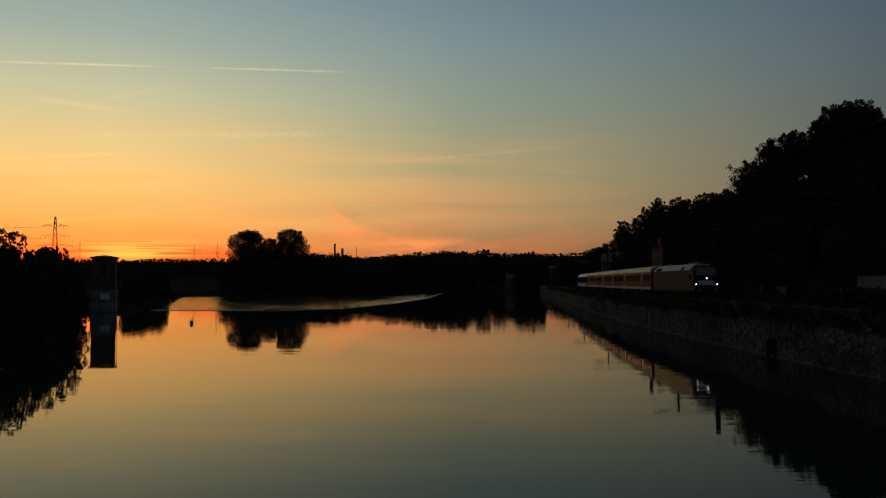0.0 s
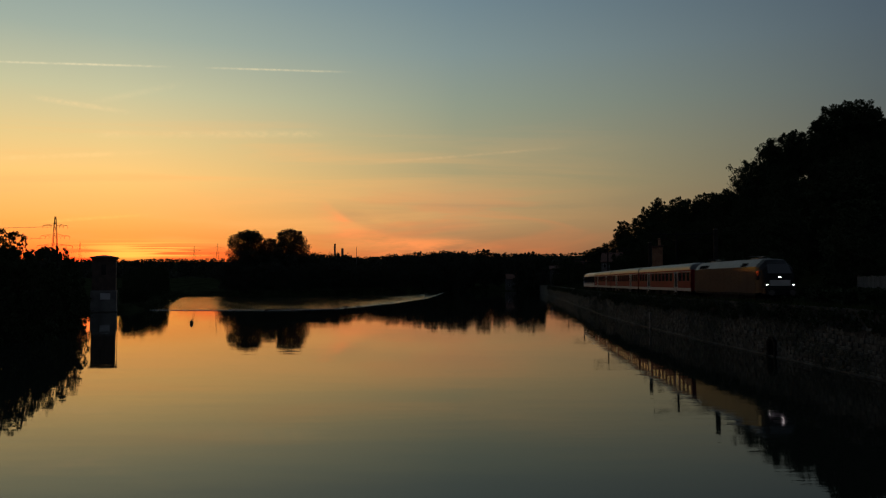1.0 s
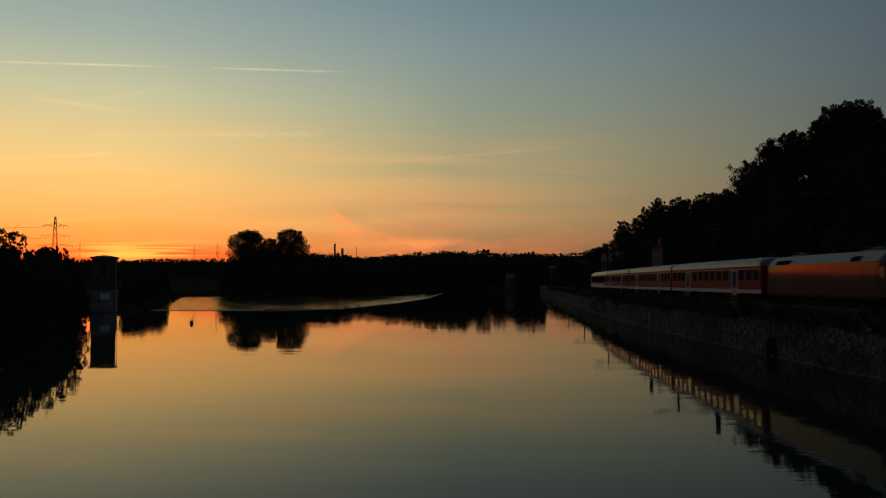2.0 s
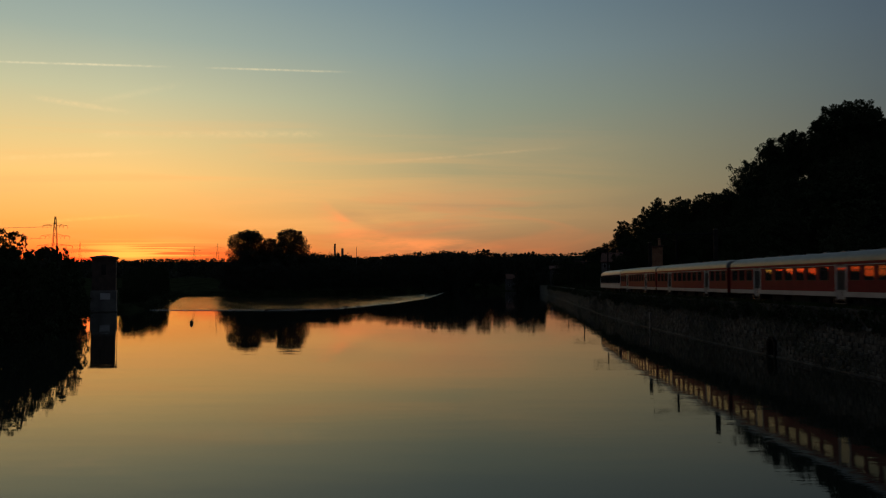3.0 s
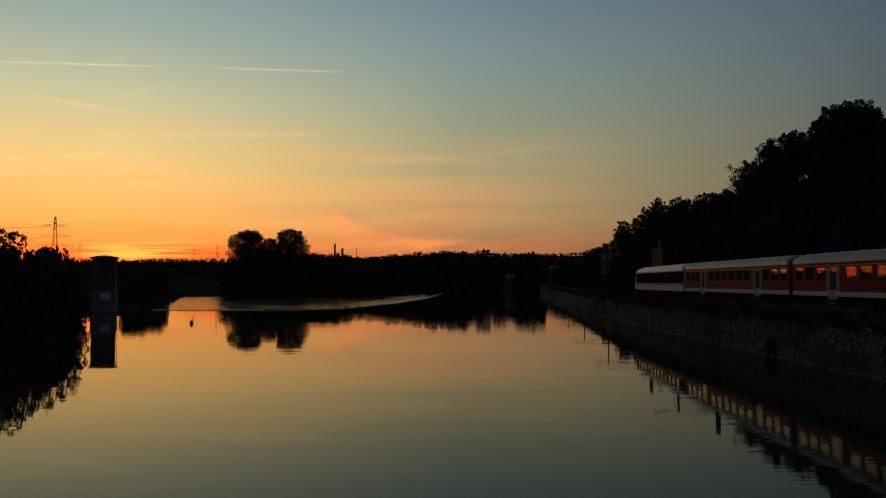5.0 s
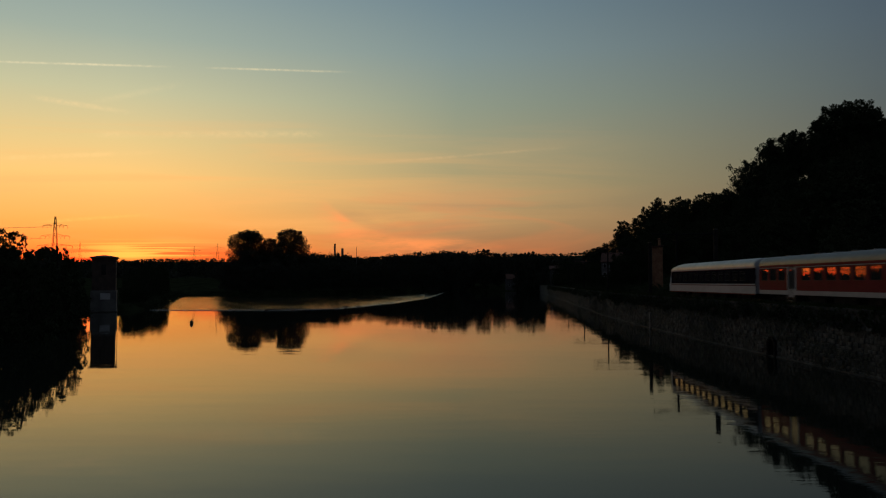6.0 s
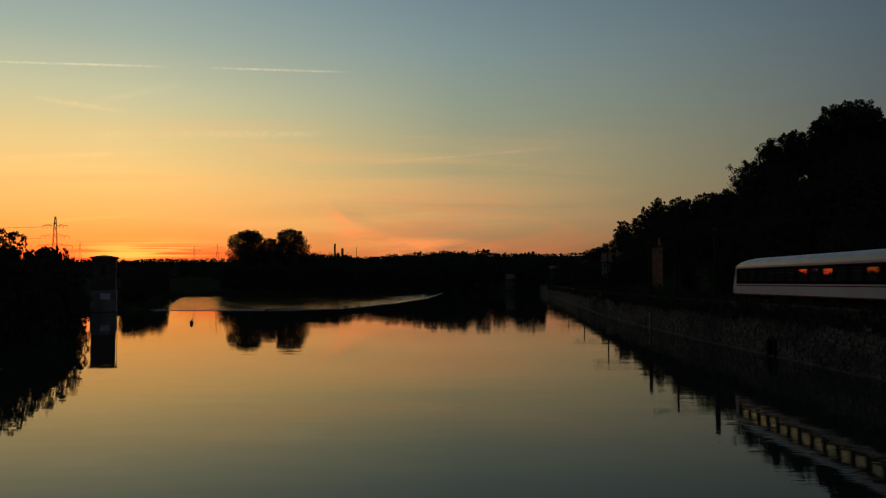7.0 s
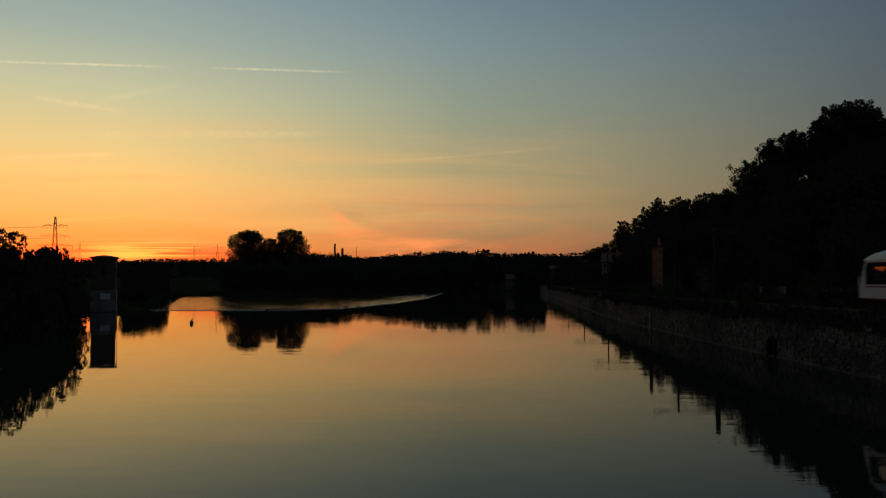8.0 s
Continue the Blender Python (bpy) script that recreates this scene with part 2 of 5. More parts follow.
STONE_LOOSE = material("quay_stone_far", (0.080, 0.080, 0.070), 0.85, vary=0.75, scale=2.2, bump=0.8, bump_scale=9, per_island=True, spec=0.25)
MORTAR = material("mortar", (0.058, 0.057, 0.049), 0.95, vary=0.35, scale=0.8, bump=0.6, bump_scale=20, spec=0.2)
PLINTH = material("worn_footing", (0.044, 0.044, 0.038), 0.85, vary=0.5, scale=0.8, bump=0.6, bump_scale=10, spec=0.25)
CONCRETE = material("concrete", (0.15, 0.145, 0.135), 0.85, vary=0.3, scale=0.5, bump=0.4, bump_scale=14, spec=0.3)
WET = material("wet_concrete", (0.06, 0.055, 0.045), 0.25, vary=0.4, scale=1.2, bump=0.5, bump_scale=6)
BALLAST = material("ballast", (0.05, 0.043, 0.036), 0.95, vary=0.5, scale=6, bump=1.0, bump_scale=18, spec=0.2)
STEEL = material("dark_steel", (0.09, 0.085, 0.08), 0.5, 0.7, vary=0.3, scale=2)
RUST = material("rusted_rail", (0.10, 0.055, 0.035), 0.5, 0.6, vary=0.35, scale=3)
GALV = material("galvanised_steel", (0.020, 0.020, 0.020), 0.8, 0.0, vary=0.25, scale=1.5, spec=0.05)
BOARD = material("weathered_board", (0.13, 0.125, 0.115), 0.85, vary=0.3, scale=1.5, bump=0.4, bump_scale=12, per_object=True)
WOOD = material("weathered_wood", (0.09, 0.075, 0.06), 0.85, vary=0.35, scale=2, bump=0.5, bump_scale=15)
RED = material("red_paint", (0.18, 0.013, 0.022), 0.5, vary=0.16, scale=0.5, spec=0.04)
CREAM = material("pale_grey_paint", (0.42, 0.41, 0.39), 0.5, vary=0.12, scale=0.6, spec=0.1)
WHITE = material("off_white_paint", (0.48, 0.48, 0.48), 0.5, vary=0.10, scale=0.5, spec=0.1)
BLUE_BLACK = material("dark_band_paint", (0.017, 0.014, 0.018), 0.6, vary=0.2, scale=0.8, spec=0.0)
MAROON = material("maroon_stripe", (0.12, 0.016, 0.018), 0.55, vary=0.15, scale=1, spec=0.08)
ROOF_GREY = material("roof_grey", (0.088, 0.088, 0.086), 0.42, vary=0.22, scale=0.7, bump=0.15, bump_scale=8)
ROOF_WHITE = material("roof_silver", (0.40, 0.40, 0.39), 0.38, vary=0.15, scale=0.7)
SILVER = material("bronze_red_paint", (0.050, 0.038, 0.036), 0.55, 0.0, vary=0.10, scale=0.4, coat=0.30, spec=0.03)
ROOF_PALE = material("loco_roof_grey", (0.15, 0.14, 0.125), 0.5, vary=0.15, scale=0.6)
BLACK = material("black_paint", (0.012, 0.012, 0.014), 0.5, vary=0.2, scale=1.5, spec=0.1)
RUBBER = material("rubber", (0.02, 0.02, 0.02), 0.8, vary=0.3, scale=3)
UNDER = material("underframe_grime", (0.028, 0.025, 0.022), 0.9, vary=0.4, scale=2.5, bump=0.3, spec=0.05)
GRILLE = material("grille_black", (0.008, 0.008, 0.008), 0.95, vary=0.2, scale=2, spec=0.0)
GLASS = glass_material("carriage_glass", (0.30, 0.28, 0.26), 0.015, 0.9)
SCREEN = glass_material("tinted_windscreen", (0.015, 0.015, 0.017), 0.05, 0.0)
PANE = glass_material("house_glass", (0.02, 0.02, 0.02), 0.06, 0.0)
HEADLAMP = lamp_material("headlamp", (1.0, 0.97, 0.90), 16.0)
BRICK = material("brick_facing", (0.30, 0.15, 0.085), 0.85, vary=0.3, scale=1.2, bump=0.6, bump_scale=12, spec=0.2)
PLASTER = material("pale_render", (0.13, 0.127, 0.12), 0.85, vary=0.18, scale=0.4, bump=0.2, bump_scale=20, spec=0.2)
GREYPLASTER = material("grey_render", (0.085, 0.083, 0.078), 0.85, vary=0.2, scale=0.4, bump=0.2, bump_scale=20, spec=0.2)
TILE = material("roof_tile", (0.11, 0.055, 0.04), 0.8, vary=0.35, scale=2.0, bump=0.6, bump_scale=10, spec=0.2)
WEED = material("wall_weeds", (0.15, 0.15, 0.11), 0.9, vary=0.5, scale=0.6, per_island=True, spec=0.0)
GRASS = material("grass_blades", (0.045, 0.058, 0.022), 0.9, vary=0.4, scale=0.8, per_island=True, spec=0.0)


# ------------------------------------------------------------------ mesh helpers
def mesh_of(name, verts, faces, mat, smooth_faces=False):
    me = bpy.data.meshes.new(name)
    me.from_pydata([tuple(v) for v in verts], [], faces)
    me.materials.append(mat)
    if smooth_faces:
        me.polygons.foreach_set("use_smooth", [True] * len(me.polygons))
    me.update()
    return me


def part(name, data, mat, parent, label="", at=None):
    """One mesh object under a thing or part; data is a bmesh or a mesh."""
    if isinstance(data, bmesh.types.BMesh):
        me = bpy.data.meshes.new(name)
        data.to_mesh(me)
        data.free()
        me.materials.append(mat)
        data = me
    ob = new(name, data)
    ob.parent = parent
    if at is not None:
        ob.matrix_basis = at
    if label:
        ob["label"] = label
    return ob


def thing(name, label, category, m=None, group="", kind=""):
    ob = new(name)
    ob.empty_display_size = 0.2
    if m is not None:
        ob.matrix_basis = m
    return tagged(ob, label, category, group, kind)


def box(bm, x0, x1, y0, y1, z0, z1, bevel=0.0):
    r = bmesh.ops.create_cube(bm, size=1.0, matrix=Matrix.Translation(((x0 + x1) / 2, (y0 + y1) / 2, (z0 + z1) / 2)) @ Matrix.Diagonal((x1 - x0, y1 - y0, z1 - z0, 1)))
    if bevel:
        es = list({e for v in r["verts"] for e in v.link_edges})
        bmesh.ops.bevel(bm, geom=es, offset=bevel, segments=2, affect="EDGES", profile=0.5)
    return bm


def boxed(*args, bevel=0.0):
    return box(bmesh.new(), *args, bevel=bevel)


def tube(bm, a, b, r0, r1=None, sides=8):
    a, b = Vector(a), Vector(b)
    d = b - a
    m = Matrix.Translation((a + b) / 2) @ d.to_track_quat("Z", "Y").to_matrix().to_4x4()
    bmesh.ops.create_cone(bm, cap_ends=True, segments=sides, radius1=r0, radius2=r0 if r1 is None else r1, depth=d.length, matrix=m)
    return bm


def loft(rings, caps=True, mat=None, name="loft", closed=True, smooth_faces=False):
    n = len(rings[0])
    verts = [p for r in rings for p in r]
    faces = []
    for i in range(len(rings) - 1):
        for j in range(n if closed else n - 1):
            k = (j + 1) % n
            faces.append((i * n + j, i * n + k, (i + 1) * n + k, (i + 1) * n + j))
    if caps:
        faces.append(tuple(range(n - 1, -1, -1)))
        faces.append(tuple((len(rings) - 1) * n + j for j in range(n)))
    return mesh_of(name, verts, faces, mat, smooth_faces)


# ------------------------------------------------------------------ ground and water
def build_ground():
    us = [-4600, -3200, -2200, -1500, -1000, -700, -500, -400, -320, -260, -220] + list(np.arange(-200, -8, 3.0)) + [-6, -3, 0.40, 0.46]
    us += list(np.arange(1.5, 60, 2.5)) + [65, 75, 90, 110, 140, 200, 300, 450, 700, 1000, 1500, 2200, 3200, 4600]
    ys = list(np.arange(-400, -40, 40)) + list(np.arange(-40, 360, 4.0)) + list(np.arange(360, 520, 8)) + list(np.arange(520, 1000, 40))
    ys += [1100, 1250, 1400, 1600, 1800, 2000, 2200, 2400, 2600, 2800, 3000, 3200, 3500, 4000, 4600]
    verts = [(wall_x(y) + u, y, ground_z(wall_x(y) + u, y)) for y in ys for u in us]
    n = len(us)
    faces = [(i * n + j, i * n + j + 1, (i + 1) * n + j + 1, (i + 1) * n + j) for i in range(len(ys) - 1) for j in range(n - 1)]
    tagged(new("ground", mesh_of("ground", verts, faces, SOIL, True)), "dark grassy river banks and wooded valley sides at dusk", "ground", kind="structure")


def build_water():
    xs = list(np.arange(-140, 8, 2.0)) + [10, 20, 40, 60, 90]
    w = [lerp_list(x, WEIR) if x < 6 else 560 for x in xs]
    n = len(xs)
    pool = [(x, -400, 0) for x in xs] + [(x, y, 0) for x, y in zip(xs, w)]
    faces = [(i, i + 1, n + i + 1, n + i) for i in range(n - 1)]
    tagged(new("water", mesh_of("water", pool, faces, POOL)), "glassy still river pool mirroring the orange sunset", "water", kind="structure")
    far = [(x, y, -0.55) for x, y in zip(xs, w)] + [(x, 560, -0.55) for x in xs]
    far += [(-400, 148, -0.55), (-400, 560, -0.55)]
    faces = [(i, i + 1, n + i + 1, n + i) for i in range(n - 1)] + [(2 * n, 0, n, 2 * n + 1)]
    tagged(new("water_downstream", mesh_of("water_downstream", far, faces, RIFFLE)), "riffled river water below the weir catching pale light", "water", kind="structure")


def build_weir():
    top, low, back, deep = [], [], [], []
    xs = list(np.arange(-58, -4, 1.5)) + list(np.arange(-4, 5, 0.3))
    pts = [Vector((x, lerp_list(x, WEIR), 0)) for x in xs]
    rings = []
    for i, p in enumerate(pts):
        t = (pts[min(i + 1, len(pts) - 1)] - pts[max(i - 1, 0)]).normalized()
        nrm = Vector((-t.y, t.x, 0))      # away from the pool
        lift = 0.02 * noise.noise((p.x * 0.6, p.y * 0.6, 0))
        prof = [(-0.35, -1.5), (-0.35, 0.03), (-0.15, 0.11 + lift), (0.25, 0.10 + lift), (0.7, -0.12), (1.6, -0.62), (1.6, -1.5)]
        rings.append([p + nrm * a + Vector((0, 0, b)) for a, b in prof])
    tagged(new("weir", loft(rings, True, WET, "weir")), "low curved concrete weir sill, dark and wet", "weir", kind="structure")


build_ground()
build_water()
build_weir()


# ------------------------------------------------------------------ the train (local x forward, z up from the rail head)
HALF = 1.41
EAVE, TOP, SKIRT = 3.30, 4.05, 0.95
WAIST, LEAN = 1.85, 0.75      # above the waist the sides lean in


def inset(z, y):
    """The side's place at the height z."""
    return y - math.copysign(max(z - WAIST, 0.0) * math.tan(radians(LEAN)), y)



def side_panels(name, x0, x1, z0, z1, openings, mat, y, depth=0.05):
    """A body side with real openings and their reveals; y < 0 is the river side."""
    xs = sorted({x0, x1, *[o[0] for o in openings], *[o[1] for o in openings]})
    zs = sorted({z0, z1, *([WAIST] if z0 < WAIST < z1 else []), *[o[2] for o in openings if z0 < o[2] < z1], *[o[3] for o in openings if z0 < o[3] < z1]})
    verts, faces = [], []
    s = 1 if y > 0 else -1

    def quad(a, b, c, d):
        k = len(verts)
        verts.extend((p[0], inset(p[2], p[1]), p[2]) for p in (a, b, c, d))
        faces.append((k, k + 1, k + 2, k + 3) if s < 0 else (k + 3, k + 2, k + 1, k))

    for a, b in zip(xs, xs[1:]):
        for c, d in zip(zs, zs[1:]):
            mx, mz = (a + b) / 2, (c + d) / 2
            if any(o[0] < mx < o[1] and o[2] < mz < o[3] for o in openings):
                continue
            quad((a, y, c), (b, y, c), (b, y, d), (a, y, d))
    yi = y - s * depth
    for a, b, c, d in openings:
        c, d = max(c, z0), min(d, z1)
        quad((a, y, c), (a, yi, c), (b, yi, c), (b, y, c))
        quad((a, y, d), (b, y, d), (b, yi, d), (a, yi, d))
        quad((a, y, c), (a, y, d), (a, yi, d), (a, yi, c))
        quad((b, y, c), (b, yi, c), (b, yi, d), (b, y, d))
    return mesh_of(name, verts, faces, mat)


def roof_rings(half_len, rounded_rear, z_top=TOP, z_eave=EAVE, back=0.0):
    """Arched roof over the car; the rear end may slope down in a dome."""
    rings = []
    stations = [(-half_len + back, 0.12 if rounded_rear else 0.86), (-half_len + 0.5 + back * 0.5, 0.45 if rounded_rear else 1.0)]
    if rounded_rear:
        stations += [(-half_len + 1.2, 0.72), (-half_len + 2.2, 0.90), (-half_len + 3.4, 1.0)]
    else:
        stations += [(-half_len + 0.9, 1.0)]
    stations += [(0, 1.0), (half_len - 0.9, 1.0), (half_len - 0.4, 0.97), (half_len, 0.86)]
    for x, k in stations:
        ring = []
        for i in range(13):
            a = math.pi * i / 12
            ring.append((x, -inset(z_eave, HALF) * math.copysign(abs(math.cos(a)) ** 0.62, math.cos(a)) * 1.004, z_eave + (z_top - z_eave) * k * math.sin(a) ** 0.8))
        rings.append(ring)
    return rings


def wheelset_mesh():
    bm = bmesh.new()
    tube(bm, (0, -0.8, 0), (0, 0.8, 0), 0.085, sides=10)
    for s in (-1, 1):
        tube(bm, (0, s * 0.68, 0), (0, s * 0.80, 0), 0.50, sides=20)
        tube(bm, (0, s * 0.80, 0), (0, s * 0.84, 0), 0.40, 0.36, sides=20)
        for k in range(5):
            a = k * math.tau / 5
            box(bm, 0.22 * math.cos(a) - 0.03, 0.22 * math.cos(a) + 0.03, s * 0.84 - 0.02, s * 0.84 + 0.02, 0.22 * math.sin(a) - 0.03, 0.22 * math.sin(a) + 0.03)
    me = bpy.data.meshes.new("wheelset")
    bm.to_mesh(me)
    bm.free()
    me.materials.append(STEEL)
    return me


def bogie_mesh():
    bm = bmesh.new()
    for s in (-1, 1):
        box(bm, -1.75, 1.75, s * 1.02 - 0.07, s * 1.02 + 0.07, 0.52, 0.74, bevel=0.03)
        for a in (-1.25, 1.25):
            box(bm, a - 0.2, a + 0.2, s * 1.02 - 0.12, s * 1.02 + 0.12, 0.34, 0.66, bevel=0.04)
            tube(bm, (a - 0.34, s * 1.05, 0.55), (a - 0.34, s * 1.05, 0.92), 0.09)
            tube(bm, (a + 0.34, s * 1.05, 0.55), (a + 0.34, s * 1.05, 0.92), 0.09)
    box(bm, -0.3, 0.3, -1.1, 1.1, 0.55, 0.86, bevel=0.04)
    me = bpy.data.meshes.new("bogie")
    bm.to_mesh(me)
    bm.free()
    me.materials.append(UNDER)
    return me


WHEELSET, BOGIE = wheelset_mesh(), bogie_mesh()
TRAIN, WHEELS = [], []


def add_running_gear(car, pivots):
    for px in pivots:
        b = part("bogie", BOGIE, UNDER, car, "grimy dark steel bogie", pose(px, 0, 0))
        for a in (-1.25, 1.25):
            w = part("wheelset", WHEELSET, STEEL, b, "", pose(a, 0, 0.5))
            WHEELS.append((w, a))


def add_buffers(car, half_len, ends=(-1, 1)):
    for e in ends:
        for s in (-1, 1):
            bm = bmesh.new()
            tube(bm, (e * (half_len - 0.02), s * 0.875, 1.05), (e * (half_len + 0.36), s * 0.875, 1.05), 0.1, sides=12)
            tube(bm, (e * (half_len + 0.36), s * 0.875, 1.05), (e * (half_len + 0.42), s * 0.875, 1.05), 0.24, sides=16)
            part("buffer", bm, STEEL, car)


def pane_at(car, x0, x1, z0, z1, s, depth=0.045, tilt=LEAN):
    w = x1 - x0
    h = z1 - z0
    key = (round(w, 3), round(h, 3))
    if key not in PANES:
        bm = boxed(-w / 2, w / 2, -0.006, 0.006, -h / 2, h / 2)
        me = bpy.data.meshes.new("pane")
        bm.to_mesh(me)
        bm.free()
        me.materials.append(GLASS)
        fr = bmesh.new()
        t = 0.035
        for a, b, c, d in ((-w / 2, w / 2, -h / 2, -h / 2 + t), (-w / 2, w / 2, h / 2 - t, h / 2), (-w / 2, -w / 2 + t, -h / 2 + t, h / 2 - t), (w / 2 - t, w / 2, -h / 2 + t, h / 2 - t),
                           (-w / 2 + t, w / 2 - t, h * 0.22, h * 0.22 + 0.03)):
            box(fr, a, b, -0.02, 0.02, c, d)
        fm = bpy.data.meshes.new("window")
        fr.to_mesh(fm)
        fr.free()
        fm.materials.append(RUBBER)
        PANES[key] = (fm, me)
    fm, me = PANES[key]
    win = part("window", fm, RUBBER, car, "dark-framed carriage window",
               pose((x0 + x1) / 2, inset((z0 + z1) / 2, s * (HALF - depth + 0.012)), (z0 + z1) / 2, s * tilt))
    part("pane", me, GLASS, win, "", pose(0, -s * 0.018, 0, PANE_RNG.uniform(-0.45, 0.35), 0, PANE_RNG.uniform(-0.5, 0.5)))


PANES = {}
PANE_RNG = random.Random(31)
CAR_HALF = CAR / 2 - 0.32


def interior(car, half_len, mat):
    """Floor, partitions and seat rows seen dimly through the panes."""
    bm = boxed(-half_len + 0.1, half_len - 0.1, -HALF + 0.12, HALF - 0.12, 1.02, 1.16)
    for x in (-6.1, -7.6, 6.1, 7.6):
        for s in (-1, 1):
            box(bm, x - 0.03, x + 0.03, s * 0.4, s * (HALF - 0.14), 1.16, 3.1) if s > 0 else box(bm, x - 0.03, x + 0.03, -(HALF - 0.14), -0.4, 1.16, 3.1)
    part("interior_floor", bm, mat, car)
    for x in np.arange(-half_len + 1.3, half_len - 1.2, 1.78):
        if 5.6 < abs(x) < 8.1:
            continue
        for s in (-1, 1):
            part("seat_bench", SEAT, UNDER, car, "", pose(float(x), s * 0.8, 0))


def seat_mesh():
    bm = boxed(-0.07, 0.07, -0.45, 0.45, 1.5, 2.28, bevel=0.03)
    box(bm, -0.5, 0.5, -0.45, 0.45, 1.45, 1.6, bevel=0.03)
    me = bpy.data.meshes.new("seat_bench")
    bm.to_mesh(me)
    bm.free()
    me.materials.append(UNDER)
    return me


SEAT = seat_mesh()


def red_carriage(label):
    car = thing("passenger_carriage", label, "train carriage", group="carriages of the train")
    h = CAR_HALF
    doors = [(-6.85 - 0.72, -6.85 + 0.72), (6.85 - 0.72, 6.85 + 0.72)]
    wins = []
    for k in range(6):
        c = -4.55 + k * 1.82
        wins.append((c - 0.67, c + 0.67))
    for k in range(3):
        c = 8.55 + k * 1.62
        wins.append((c - 0.62, c + 0.62))
        wins.append((-c - 0.62, -c + 0.62))
    z0, z1 = 2.05, 3.0
    for s in (-1, 1):
        opens = [(a, b, z0, z1) for a, b in wins] + [(a, b, 1.0, 3.12) for a, b in doors]
        low = [(a, b, 0.9, 3.2) for a, b in doors]
        part("body_side", side_panels("body_side", -h, h, 1.28, EAVE, opens, RED, s * HALF), RED, car, "traffic-red painted side")
        part("sill_stripe", side_panels("sill_stripe", -h, h, SKIRT, 1.28, low, CREAM, s * (HALF + 0.003)), CREAM, car, "pale grey stripe along the sill")
        part("eaves_stripe", side_panels("eaves_stripe", -h, h, 3.06, 3.11, [(a, b, 3.0, 3.12) for a, b in doors], CREAM, s * (HALF + 0.003)), CREAM, car, "thin pale line over the windows")
        for a, b in wins:
            pane_at(car, a, b, z0, z1, s)
        for a, b in doors:
            d = part("door", boxed(a + 0.01, b - 0.01, -0.02, 0.02, -1.17, 1.17, bevel=0.008), CREAM, car, "pale grey double door", pose(0, s * (HALF - 0.06), 1.95, s * LEAN))
            for c in ((a + b) / 2 - 0.29, (a + b) / 2 + 0.29):
                y = s * 0.026
                part("door_window", boxed(c - 0.27, c + 0.27, y - 0.012, y + 0.012, -0.55, 0.95, bevel=0.004), GLASS, d)
            part("door_seam", boxed((a + b) / 2 - 0.015, (a + b) / 2 + 0.015, s * 0.026 - 0.008, s * 0.026 + 0.008, -1.15, 1.15), RUBBER, d)
            for q in (a - 0.02, b - 0.13):
                part("door_post", boxed(q, q + 0.15, -0.012, 0.012, -1.1, 1.1, bevel=0.006), WHITE, car, "pale upright beside the door", pose(0, s * (HALF - 0.002), 2.06, s * LEAN))
            st = boxed(a, b, s * HALF - 0.12, s * HALF + 0.05, 0.46, 0.52, bevel=0.01)
            box(st, a, b, s * HALF - 0.12, s * HALF + 0.03, 0.70, 0.75)
            for q in (a, b - 0.06):
                box(st, q, q + 0.06, s * HALF - 0.12, s * HALF + 0.05, 0.46, 0.95)
            part("step", st, STEEL, car, "grey steel folding steps below the door")
    part("roof", loft(roof_rings(h, False), True, ROOF_GREY, "roof", False, True), ROOF_GREY, car, "dull grey ribbed roof")
    for k in range(9):
        x = -10 + 2.5 * k
        part("roof_vent", boxed(x - 0.25, x + 0.25, -0.3, 0.3, TOP - 0.06, TOP + 0.07, bevel=0.03), ROOF_GREY, car)
    for e in (-1, 1):
        bm = boxed(e * h - 0.03, e * h + 0.03, -HALF + 0.06, HALF - 0.06, SKIRT, EAVE, bevel=0.01)
        part("end_wall", bm, RED, car)
        part("gangway", boxed(min(e * h, e * (h + 0.30)), max(e * h, e * (h + 0.30)), -0.75, 0.75, 1.1, 3.25, bevel=0.05), RUBBER, car, "black rubber gangway bellows")
    tank = bmesh.new()
    for x, w in ((-3.4, 1.1), (0.4, 1.5), (4.0, 0.8)):
        box(tank, x - w, x + w, -1.15, 1.15, 0.42, 0.94, bevel=0.05)
    box(tank, -h, h, -1.2, 1.2, 0.86, 0.95)
    part("underframe", tank, UNDER, car, "grimy underframe with equipment boxes")
    interior(car, h, UNDER)
    add_running_gear(car, (-9.5, 9.5))
    add_buffers(car, h)
    return car


